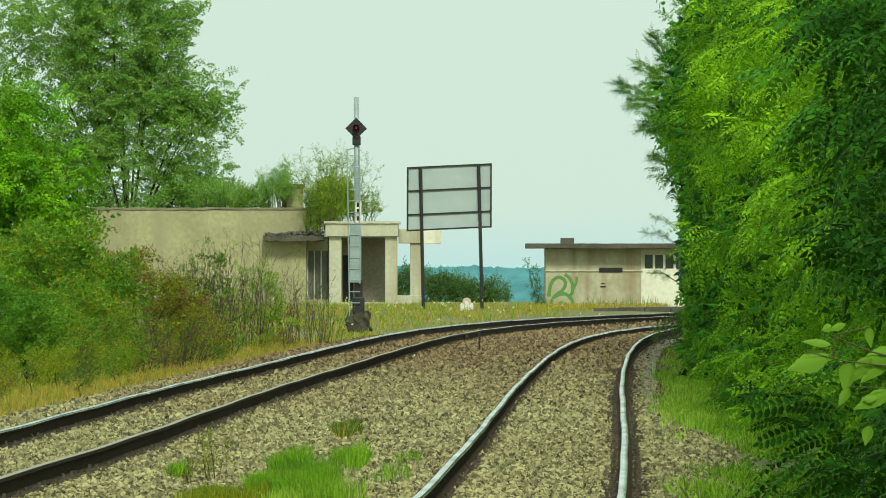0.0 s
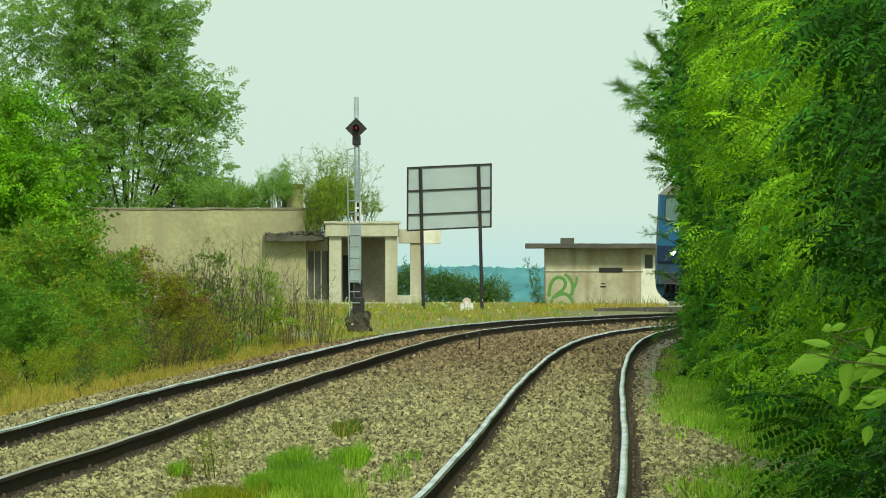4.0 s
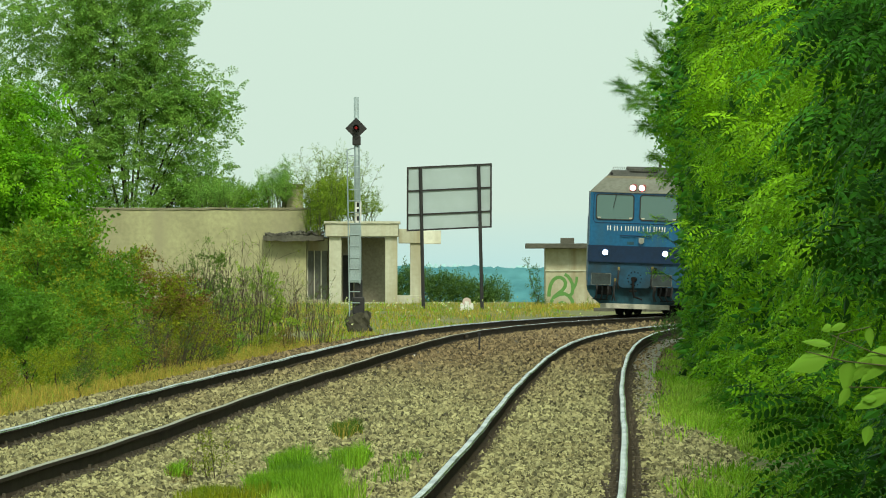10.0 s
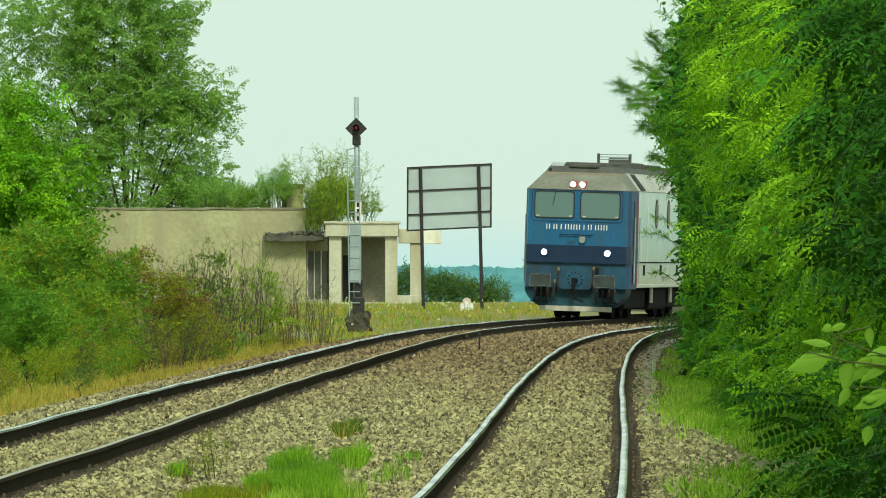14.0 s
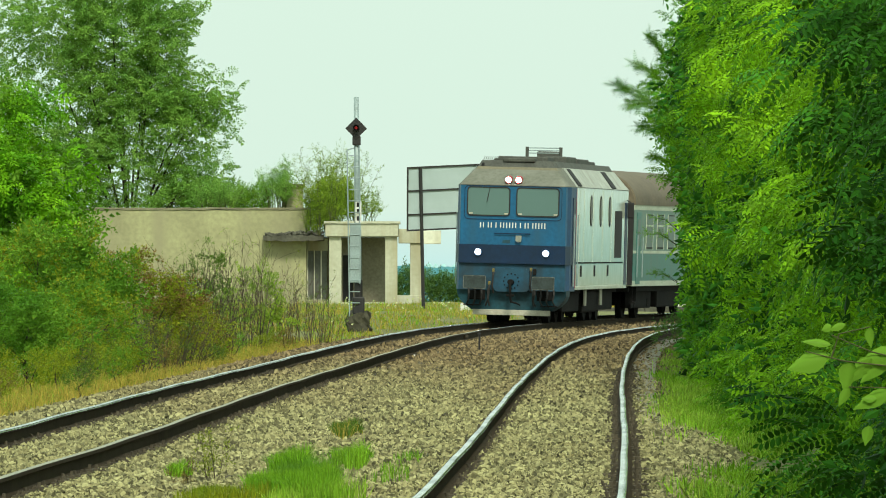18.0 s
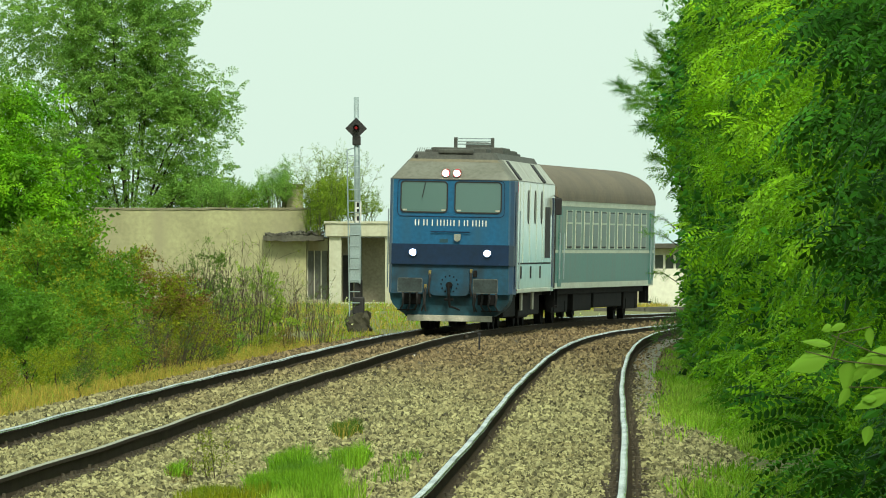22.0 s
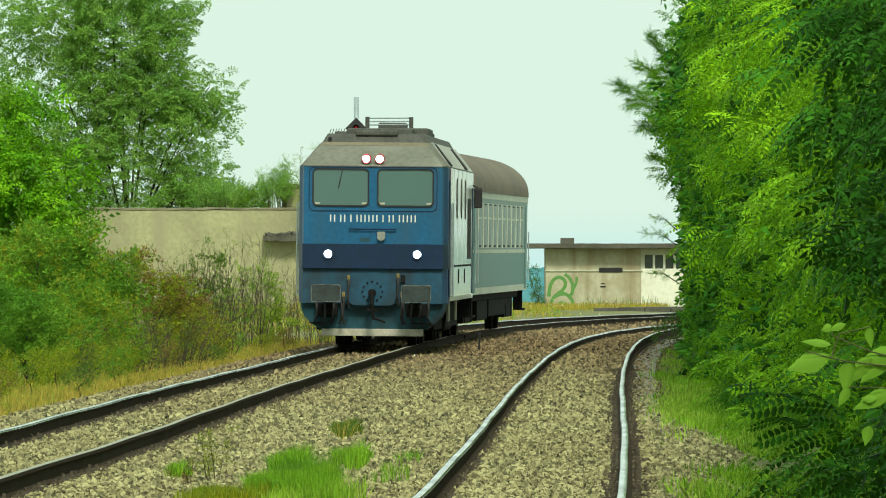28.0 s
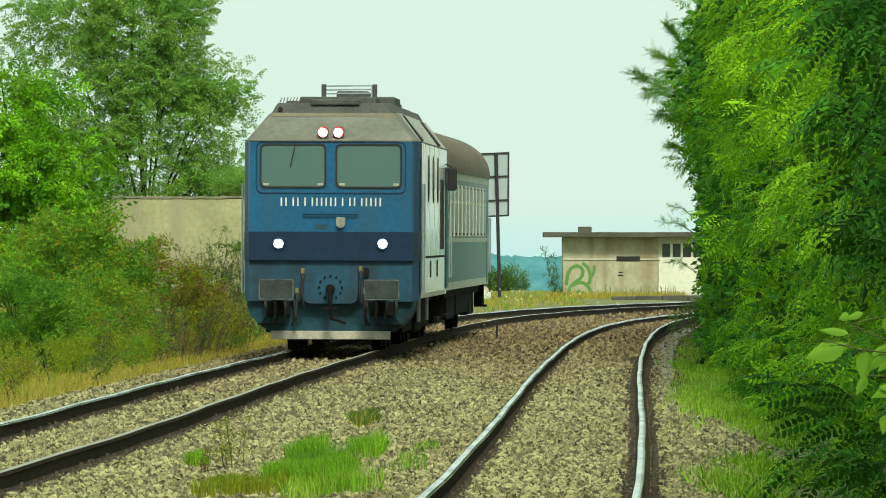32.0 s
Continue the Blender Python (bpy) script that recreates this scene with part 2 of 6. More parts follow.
    "cab_glass": glass_pane("windscreen_glass", (0.10, 0.175, 0.16), 0.12),
    "coach_glass": glass_pane("coach_window_glass", (0.055, 0.080, 0.055), 0.3, 0.3, 0.0),
    "coach_up": surface("grey_green_coach_paint", (0.110, 0.215, 0.160), (0.090, 0.175, 0.130), 0.38, big=0.6, fine=10, bump=0.02, spec=0.42, streak=3, streak_colour=(0.14, 0.17, 0.13)),
    "coach_low": surface("teal_coach_paint", (0.024, 0.170, 0.145), (0.020, 0.138, 0.118), 0.38, big=0.6, fine=10, bump=0.02, spec=0.42, streak=3, streak_colour=(0.07, 0.11, 0.10)),
    "coach_cream": surface("cream_coach_stripe", (0.58, 0.63, 0.50), (0.45, 0.47, 0.36), 0.5, big=1, fine=12, bump=0.05),
    "coach_roof": surface("brown_coach_roof", (0.165, 0.130, 0.082), (0.10, 0.08, 0.056), 0.7, big=0.5, fine=8, bump=0.1),
    "rubber": surface("black_rubber", (0.02, 0.02, 0.02), (0.035, 0.033, 0.03), 0.75, big=3, fine=30),
    "lamp_white": glowing("lit_headlamp", (1.0, 0.98, 1.0), 30.0),
    "lamp_red": glowing("lit_red_signal", (0.5, 0.015, 0.015), 0.3),
    "red_lens": surface("red_lens", (0.45, 0.02, 0.03), None, 0.3, big=3, fine=20, bump=0),
}


# ---- mesh helpers ----
def link_mesh(name, bm, material, smooth=False):
    me = bpy.data.meshes.new(name)
    bm.to_mesh(me)
    bm.free()
    me.materials.append(MAT[material] if isinstance(material, str) else material)
    if smooth:
        for p in me.polygons:
            p.use_smooth = True
    return new(name, me)


def part(name, bm, material, parent, label="", smooth=False):
    ob = link_mesh(name, bm, material, smooth)
    ob.parent = parent
    return tagged(ob, label)


def thing(name, m, label, category, group="", kind=""):
    ob = new(name)
    ob.matrix_basis = m
    return tagged(ob, label, category, group, kind)


def arrays(name, verts, faces, material, parent=None, label="", smooth=False, kind=""):
    """A mesh from numpy arrays; all faces have the same number of corners."""
    me = bpy.data.meshes.new(name)
    nv, (nf, k) = len(verts), faces.shape
    me.vertices.add(nv)
    me.vertices.foreach_set("co", np.ascontiguousarray(verts, np.float32).ravel())
    me.loops.add(nf * k)
    me.loops.foreach_set("vertex_index", np.ascontiguousarray(faces, np.int32).ravel())
    me.polygons.add(nf)
    me.polygons.foreach_set("loop_start", np.arange(0, nf * k, k, dtype=np.int32))
    me.polygons.foreach_set("use_smooth", np.full(nf, smooth, dtype=bool))
    me.update(calc_edges=True)
    me.materials.append(MAT[material])
    ob = new(name, me)
    if parent:
        ob.parent = parent
    return tagged(ob, label, "", "", kind)


def box(bm, x0, x1, y0, y1, z0, z1, b=0.0, m=None):
    t = Matrix.LocRotScale(((x0 + x1) / 2, (y0 + y1) / 2, (z0 + z1) / 2), None, (x1 - x0, y1 - y0, z1 - z0))
    vs = bmesh.ops.create_cube(bm, size=1, matrix=(m @ t) if m else t)["verts"]
    if b:
        es = list({e for v in vs for e in v.link_edges})
        bmesh.ops.bevel(bm, geom=es, offset=b, segments=2, affect="EDGES", profile=0.5)
    return bm


def tube(bm, p, q, r, n=8, r2=None, cap=True):
    p, q = Vector(p), Vector(q)
    d = q - p
    m = Matrix.Translation((p + q) / 2) @ d.to_track_quat("Z", "Y").to_matrix().to_4x4()
    bmesh.ops.create_cone(bm, cap_ends=cap, segments=n, radius1=r, radius2=r if r2 is None else r2, depth=d.length, matrix=m)
    return bm


def loft(bm, rings, closed=True, caps=True):
    """Rings of equal length joined one to the next."""
    vs = [[bm.verts.new(c) for c in ring] for ring in rings]
    n = len(rings[0])
    for a, b in zip(vs, vs[1:]):
        for i in range(n if closed else n - 1):
            j = (i + 1) % n
            bm.faces.new((a[i], a[j], b[j], b[i]))
    if caps and closed:
        bm.faces.new(vs[0][::-1])
        bm.faces.new(vs[-1])
    return bm


def B():
    return bmesh.new()


# ---- the plan: two curved tracks over gently rising ground ----
KNOT_Y = (50, 85, 120, 150, 180, 215, 250, 285)
LEFT_X = (-5.005, -3.922, -3.156, -2.345, -1.398, 0.230, 3.741, 9.893)
RIGHT_X = (0.207, 0.993, 1.674, 2.337, 3.170, 4.924, 8.781, 14.450)
RAIL_Z = (-0.006, 0.012, 0.038, 0.065, 0.136, 0.233, 0.307, 0.339)
LEFT_CANT = (0.012, 0.011, 0.007, 0.004, 0.009, 0.025, 0.042, 0.054)
RIGHT_CANT = (-0.007, -0.016, -0.034, -0.054, -0.064, -0.074, -0.082, -0.087)


def spline(ks, vs, x):
    """Natural cubic spline through the knots."""
    k, v, x = np.array(ks, float), np.array(vs, float), np.asarray(x, float)
    n, h = len(k), np.diff(np.array(ks, float))
    a, b = np.eye(n), np.zeros(n)
    for i in range(1, n - 1):
        a[i, i - 1], a[i, i], a[i, i + 1] = h[i - 1], 2 * (h[i - 1] + h[i]), h[i]
        b[i] = 6 * ((v[i + 1] - v[i]) / h[i] - (v[i] - v[i - 1]) / h[i - 1])
    m = np.linalg.solve(a, b)
    i = np.clip(np.searchsorted(k, x) - 1, 0, n - 2)
    p, q = (k[i + 1] - x) / h[i], (x - k[i]) / h[i]
    return p * v[i] + q * v[i + 1] + ((p ** 3 - p) * m[i] + (q ** 3 - q) * m[i + 1]) * h[i] ** 2 / 6


def rail_z(y):
    y = np.clip(np.asarray(y, float), 50, 285)
    return np.interp(y, KNOT_Y, RAIL_Z)


class Line:
    """A track's centre line by its length s (0 at y = 60), straight before it and on a circle past y = 287."""

    def __init__(self, knots, cants, near_turn):
        ys = np.arange(60, 287.5, 0.5)
        xs = spline(KNOT_Y, knots, ys)
        h = math.atan2(xs[-1] - xs[-8], ys[-1] - ys[-8])
        px, py = [], []
        x, y = xs[-1], ys[-1]
        for _ in range(360):
            h += 0.5 / 370
            x, y = x + 0.5 * math.sin(h), y + 0.5 * math.cos(h)
            px.append(x), py.append(y)
        h = math.atan2(xs[1] - xs[0], ys[1] - ys[0])
        x, y, bx, by = xs[0], ys[0], [], []
        for _ in range(240):
            h += near_turn * 0.5
            x, y = x - 0.5 * math.sin(h), y - 0.5 * math.cos(h)
            bx.append(x), by.append(y)
        self.x = np.concatenate([bx[::-1], xs, px])
        self.y = np.concatenate([by[::-1], ys, py])
        self.s = np.concatenate([[0], np.cumsum(np.hypot(np.diff(self.x), np.diff(self.y)))])
        self.s -= self.s[240]
        self.cants = cants

    def at(self, s):
        x, y = np.interp(s, self.s, self.x), np.interp(s, self.s, self.y)
        return np.array([x, y])

    def frame_at(self, s):
        """Place, heading and the way to the right, level."""
        a, b = self.at(s - 0.5), self.at(s + 0.5)
        u = (b - a) / np.hypot(*(b - a))
        return self.at(s), u, np.array([u[1], -u[0]])

    def cant(self, y):
        return float(np.interp(y, KNOT_Y, self.cants))


LEFT, RIGHT = Line(LEFT_X, LEFT_CANT, 0.0006), Line(RIGHT_X, RIGHT_CANT, 0.0007)


def left_x(y):
    return np.interp(y, LEFT.y, LEFT.x)


def right_x(y):
    return np.interp(y, RIGHT.y, RIGHT.x)


def ground_z(x, y):
    """Height of the bare ground."""
    x, y = np.asarray(x, float), np.asarray(y, float)
    z = rail_z(y) - 0.30
    far = np.clip((y - 455) / 500, 0, 1)
    z = z - 75 * far * far * (3 - 2 * far)
    side = np.clip((left_x(y) - 3.2 - x) / 3.0, 0, 1)
    z = z + np.where(y < 330, 0.12 * side, 0)
    back_up = np.clip((x - right_x(y) - 3) / 8, 0, 1)
    z = z + np.where(y < 330, 0.8 * back_up, 0)
    return z


# ground: one sheet to the horizon
def build_ground():
    ys = np.concatenate([[-900, -300, -100, -40], np.arange(0, 60, 6), np.arange(60, 300, 2.0), np.arange(300, 480, 6.0),
                         np.arange(480, 1000, 30.0), [1100, 1400, 1900, 2500, 3200, 4200, 4900]])
    xs = np.concatenate([[-3000, -1500, -700, -300, -120, -60, -36, -24], np.arange(-18, 24, 0.75), [26, 32, 45, 70, 130, 300, 700, 1500, 3000]])
    gx, gy = np.meshgrid(xs, ys)
    gz = ground_z(gx, gy)
    rng = np.random.default_rng(3)
    gz = gz + rng.normal(0, 0.02, gz.shape) * (np.abs(gy) < 480)
    v = np.stack([gx, gy, gz], -1).reshape(-1, 3)
    n, c = len(ys), len(xs)
    i = np.arange(n * c).reshape(n, c)
    f = np.stack([i[:-1, :-1], i[:-1, 1:], i[1:, 1:], i[1:, :-1]], -1).reshape(-1, 4)
    ob = arrays("ground", v, f, "earth", smooth=True)
    tagged(ob, "dry grassy ground beside the railway falling to a valley", "ground", "", "structure")


def build_bed():
    """The broad ballast bed under both tracks."""
    ys = np.concatenate([np.arange(-50, 60, 4), np.arange(60, 300, 1.5), np.arange(300, 380, 4)])
    v = []
    for y in ys:
        a, b = float(left_x(y)), float(right_x(y))
        z = float(rail_z(y))
        prof = [(a - 2.7, -0.32), (a - 2.0, -0.205), (a - 0.75, -0.19), (a + 0.75, -0.19), (a + 1.5, -0.21), ((a + b) / 2, -0.24), (b - 1.5, -0.21),
                (b - 0.75, -0.19), (b + 0.75, -0.19), (b + 1.35, -0.2), (b + 2.1, -0.32)]
        for x, dz in prof:
            v.append((x, y, z + dz))
    c = 11
    i = np.arange(len(ys) * c).reshape(len(ys), c)
    f = np.stack([i[:-1, :-1], i[:-1, 1:], i[1:, 1:], i[1:, :-1]], -1).reshape(-1, 4)
    ob = arrays("ballast_bed", np.array(v), f, "bed", smooth=True)
    tagged(ob, "broad bed of dusty ballast under two tracks, coloured dark for the shade between stones", "ballast", "", "structure")
    return ob


def bed_z(x, y):
    a, b, z = left_x(y), right_x(y), rail_z(y)
    d1, d2 = np.abs(x - a), np.abs(x - b)
    d = np.minimum(d1, d2)
    mid = np.interp(d, [0.5, 0.75, 1.5, 2.2], [-0.185, -0.195, -0.21, -0.24])
    lo = np.interp(a - x, [1.5, 2.0, 2.7], [-0.205, -0.205, -0.32])
    hi = np.interp(x - b, [1.35, 2.1], [-0.20, -0.32])
    return z + np.where(x < a - 1.5, lo, np.where(x > b + 1.35, hi, mid))


def build_stones(bed):
    rng = np.random.default_rng(11)
    # the upper half of an angular stone; the lower half is bedded
    octa = np.array([(1, 0.3, -0.5), (-0.2, 1, -0.5), (-1, -0.3, -0.5), (0.2, -1, -0.5), (0.3, 0.25, 0.8), (-0.35, -0.2, 0.75)], float)
    faces = np.array([(0, 1, 4), (1, 5, 4), (1, 2, 5), (2, 3, 5), (3, 4, 5), (3, 0, 4)])
    for y0, y1, per, size in ((60, 80, 300, 0.0215), (80, 105, 190, 0.024), (105, 150, 92, 0.0275), (150, 240, 34, 0.034), (240, 290, 13, 0.043)):
        width = 13.0
        n = int((y1 - y0) * width * per)
        y = rng.uniform(y0, y1, n)
        x = left_x(y) - 2.5 + rng.uniform(0, width, n)
        keep = (x < right_x(y) + 2.3) & (np.abs(x) < 0.056 * y + 0.4)
        for line in (left_x(y), right_x(y)):
            keep &= np.abs(np.abs(x - line) - 0.753) > 0.083
        # thinning edges
        edge = np.minimum(x - (left_x(y) - 2.5), right_x(y) + 2.3 - x)
        keep &= rng.uniform(0, 0.7, n) < edge + 0.1
        x, y = x[keep], y[keep]
        n = len(x)
        s = size * rng.uniform(0.55, 1.45, n)
        v = octa[None] * (s[:, None, None] * rng.uniform(0.6, 1.25, (n, 1, 3)))
        v = v + rng.normal(0, 0.28, (n, 6, 3)) * s[:, None, None]
        a = rng.uniform(0, 6.28, n)
        ca, sa = np.cos(a)[:, None], np.sin(a)[:, None]
        vx, vy = v[..., 0] * ca - v[..., 1] * sa, v[..., 0] * sa + v[..., 1] * ca
        tl = rng.normal(0, 0.35, n)
        ct, st = np.cos(tl)[:, None], np.sin(tl)[:, None]
        vz = v[..., 2] * ct + vx * st
        vx = vx * ct - v[..., 2] * st
        z = bed_z(x, y) + rng.uniform(-0.1, 0.9, n) * s
        co = np.stack([vx + x[:, None], vy + y[:, None], vz * 0.9 + z[:, None]], -1).reshape(-1, 3)
        f = (faces[None] + 6 * np.arange(n)[:, None, None]).reshape(-1, 3)
        arrays("ballast_stones", co, f, "stone", bed, "angular grey-brown ballast stones", kind="stuff")


def near_stones(bed):
    """Three hundred stones lying loose on top of the bed between the tracks, one by one."""
    rng, meshes = np.random.default_rng(17), []
    for k in range(8):
        bm = bmesh.new()
        for q in bmesh.ops.create_icosphere(bm, subdivisions=1, radius=1.0)["verts"]:
            q.co = Vector((q.co.x * 1.2, q.co.y * 0.9, q.co.z * 0.75)) * (1 + 0.35 * noise.noise(q.co * 1.7 + Vector((k * 3.1, 0, 0))))
        me = bpy.data.meshes.new("ballast_stone")
        bm.to_mesh(me)
        bm.free()
        me.materials.append(MAT["stone"])
        meshes.append(me)
    for _ in range(300):
        y = rng.uniform(64, 82)
        x = rng.uniform(float(left_x(y)) + 0.9, float(right_x(y)) - 0.9) if rng.random() < 0.6 else float(right_x(y)) + rng.uniform(-0.6, 0.6)
        s = rng.uniform(0.022, 0.042)
        ob = new("ballast_stone", meshes[rng.integers(0, 8)])
        ob.parent = bed
        ob.matrix_basis = pose(x, y, float(bed_z(x, y)) + s * 0.6, rng.uniform(-40, 40), rng.uniform(-40, 40), rng.uniform(0, 360)) @ Matrix.Scale(s, 4)


RAIL_PROFILE = ((-0.034, 0.0), (0.034, 0.0), (0.036, -0.03), (0.009, -0.045), (0.009, -0.140), (0.072, -0.158), (0.072, -0.172),
                (-0.072, -0.172), (-0.072, -0.158), (-0.009, -0.140), (-0.009, -0.045), (-0.036, -0.03))


def build_track(line, s0, s1, name, heads):
    top = tagged(new(name), "curved railway track of worn steel rails on ballast", "railway track", "", "structure")
    ss = np.arange(s0, s1, 1.5)
    wob = np.random.default_rng(5)
    for side, head in zip((-1, 1), heads):
        v, hv = [], []
        phase = wob.uniform(0, 6)
        for s in ss:
            p, u, r = line.frame_at(s)
            z = float(rail_z(p[1])) - side * line.cant(p[1]) / 2
            dx = 0.004 * math.sin(s * 0.31 + phase) + 0.002 * math.sin(s * 0.7 + 2 * phase)
            dz = 0.004 * math.sin(s * 0.5 + 1.3 * phase)
            c = p + r * (side * 0.753 + dx)
            for a, b in RAIL_PROFILE:
                v.append((c[0] + r[0] * a, c[1] + r[1] * a, z + b + dz - 0.003))
            # worn top and, where wheel flanges rub, the inner face of the head
            for a, b in ((0.029, -0.004), (0.022, 0.0), (-0.022, 0.0), (-0.033, -0.004), (-0.0375, -0.022)):
                a *= side
                hv.append((c[0] + r[0] * a, c[1] + r[1] * a, z + b + dz + 0.001))
        k, n = len(RAIL_PROFILE), len(ss)
        i = np.arange(n * k).reshape(n, k)
        j = np.roll(i, -1, 1)
        f = np.stack([i[:-1], j[:-1], j[1:], i[1:]], -1).reshape(-1, 4)
        rail = arrays("rail", np.array(v), f, "rust", top, "rust-brown steel rail")
        i = np.arange(n * 5).reshape(n, 5)
        f = np.stack([i[:-1, :-1], i[:-1, 1:], i[1:, 1:], i[1:, :-1]], -1).reshape(-1, 4)
        hv = np.array(hv)
        if isinstance(head, str):
            arrays("running_surface", hv, f, head, rail, "rail head worn by wheels", smooth=True)
        else:
            # two lengths of rail meet: a dull one and a bright one
            at, first, second = head
            cut = 4 * int(np.searchsorted(ss, at))
            arrays("running_surface", hv, f[:cut], first, rail, "dull rail head", smooth=True)
            arrays("running_surface", hv, f[cut:], second, rail, "rail head worn by wheels", smooth=True)
    # fastenings, two on each side of each rail at every sleeper
    bm = B()
    box(bm, -0.035, 0.035, -0.06, 0.06, 0, 0.035)
    tube(bm, (0, 0, 0.03), (0, 0, 0.085), 0.016, 6)
    bm.verts.ensure_lookup_table()
    bmesh.ops.triangulate(bm, faces=bm.faces[:])
    bm.verts.index_update()
    tv = np.array([q.co[:] for q in bm.verts])
    tf = np.array([[q.index for q in fc.verts] for fc in bm.faces])
    bm.free()
    allv, allf, k = [], [], 0
    for s in np.arange(max(s0, -4), min(s1, 95), 0.62):
        p, u, r = line.frame_at(s)
        for side in (-1, 1):
            z = float(rail_z(p[1])) - side * line.cant(p[1]) / 2 - 0.172
            for off in (-0.175, -0.105, 0.105, 0.175):
                if wob.random() < (0.12 if abs(off) < 0.15 else 0.8):
                    continue
                c = p + r * (side * 0.753 + off + wob.normal(0, 0.008)) + u * wob.normal(0, 0.05)
                g = tv * np.array([1, 1, wob.uniform(0.4, 0.9) * (1 if abs(off) < 0.15 else 0.5)])
                g[:, 0] += g[:, 2] * wob.normal(0, 0.25)
                w = np.stack([c[0] + g[:, 0] * r[0] + g[:, 1] * u[0], c[1] + g[:, 0] * r[1] + g[:, 1] * u[1], z + g[:, 2]], -1)
                allv.append(w), allf.append(tf + k)
                k += len(tv)
    arrays("fastenings", np.concatenate(allv), np.concatenate(allf), "clip", top, "rusty rail screws and clips", kind="stuff")
    # sleepers, almost buried
    bm = B()
    box(bm, -1.25, 1.25, -0.125, 0.125, -0.14, 0, 0.015)
    first = None
    for s in np.arange(max(s0, 2), min(s1, 150), 0.62):
        p, u, r = line.frame_at(s)
        z = float(rail_z(p[1])) - 0.205
        if first is None:
            first = part("sleeper", bm, "sleeper", top)
            ob = first
        else:
            ob = new("sleeper", first.data)
            ob.parent = top
        ob.matrix_basis = pose(p[0], p[1], z, 0, math.degrees(line.cant(p[1]) / 1.5), -math.degrees(math.atan2(u[0], u[1])))
    return top


# ---- plants ----
def leaf_quads(items, oval=False):
    """Folded leaves, pointed or oval: (base, along, across, length, width) each."""
    v, f = [], []
    for base, along, across, ln, wd in items:
        base, along, across = Vector(base), Vector(along).normalized(), Vector(across).normalized()
        up = along.cross(across)
        k = len(v)
        if oval:
            lift = up * wd * 0.16
            v += [base, base + along * ln * 0.30 + across * wd * 0.46 + lift, base + along * ln * 0.72 + across * wd * 0.42 + lift, base + along * ln,
                  base + along * ln * 0.72 - across * wd * 0.42 + lift, base + along * ln * 0.30 - across * wd * 0.46 + lift]
            f += [(k, k + 1, k + 2), (k, k + 2, k + 3), (k, k + 3, k + 4), (k, k + 4, k + 5)]
            continue
        v += [base, base + along * ln * 0.45 + across * wd / 2 + up * wd * 0.18, base + along * ln, base + along * ln * 0.45 - across * wd / 2 + up * wd * 0.18]
        f += [(k, k + 1, k + 2), (k, k + 2, k + 3)]
    return np.array([c[:] for c in v]), np.array(f)


def frond(pairs, length, leaf, width, droop=0.35, oval=False):
    """A pinnate leaf along +y with its leaflets to both sides."""
    items = []
    for i in range(pairs):
        t = (i + 0.6) / (pairs + 0.3)
        y, z = length * t, -droop * length * t * t
        grow = 0.75 + 0.5 * math.sin(math.pi * min(1, t * 0.95))
        for sx in (-1, 1):
            items.append(((0, y, z), (sx, 0.45, -0.25 - 0.15 * (i % 2)), (-0.35 * sx, 1, 0.1), leaf * grow, width * grow))
    items.append(((0, length * 0.98, -droop * length), (0, 1, -0.5), (1, 0, 0), leaf, width))
    return leaf_quads(items, oval)


def bough(fronds, length, leaf_group, droop=0.3, seed=1, size=1.0):
    """A drooping side branch along +y with pinnate leaves set left and right of it."""
    r, (tv, tf) = random.Random(seed), leaf_group
    vs, fs = [], []
    for i in range(fronds):
        t = (i + 0.5) / fronds
        side = -1 if i % 2 else 1
        turn = side * (1.15 - 0.85 * t) * r.uniform(0.75, 1.2)
        g = size * (0.75 + 0.45 * math.sin(math.pi * min(1.0, 0.25 + 0.7 * t))) * r.uniform(0.85, 1.15)
        m = Matrix.Translation((0, length * t, -droop * length * t * t)) @ Euler((-0.25 - 0.5 * t + r.uniform(-0.2, 0.2), r.uniform(-0.4, 0.4), -turn)).to_matrix().to_4x4()
        vs.append(np.array([(m @ (Vector(c) * g))[:] for c in tv]))
        fs.append(tf + len(tv) * i)
    return np.concatenate(vs), np.concatenate(fs)


def sprig(count, length, leaf, width, seed=1):
    """A short twig's leaves, set round it."""
    r = random.Random(seed)
    items = []
    for i in range(count):
        t = (i + 0.5) / count
        a = i * 2.4 + r.uniform(-0.4, 0.4)
        al = (math.cos(a), 0.7 + r.uniform(-0.3, 0.3), 0.6 * math.sin(a))
        ac = (-math.sin(a), r.uniform(-0.3, 0.3), math.cos(a))
        items.append(((0, length * t, 0), al, ac, leaf * r.uniform(0.7, 1.2), width * r.uniform(0.7, 1.2)))
    return leaf_quads(items)


def spread(name, tmpl, at, way, size, material, parent, rng, label="", kind="", roll=0.5):
    """Copies of a leaf group at places, pointing along ways, joined into one mesh."""
    tv, tf = tmpl
    n = len(at)
    y = way / np.linalg.norm(way, axis=1, keepdims=True)
    up = np.tile([0.0, 0.0, 1.0], (n, 1)) + rng.normal(0, roll, (n, 3))
    x = np.cross(y, up)
    x /= np.linalg.norm(x, axis=1, keepdims=True) + 1e-9
    z = np.cross(x, y)
    m = np.stack([x, y, z], 1) * size[:, None, None]
    co = np.einsum("vk,nkj->nvj", tv, m) + at[:, None, :]
    f = tf[None] + len(tv) * np.arange(n)[:, None, None]
    return arrays(name, co.reshape(-1, 3), f.reshape(-1, 3), material, parent, label, kind=kind)


def lobes_points(lobes, n, rng, shell=0.55, lumps=0.22):
    """Places in a crown made of ellipsoids, most of them near its uneven outside, and the ways out."""
    lobes = np.array(lobes, float)
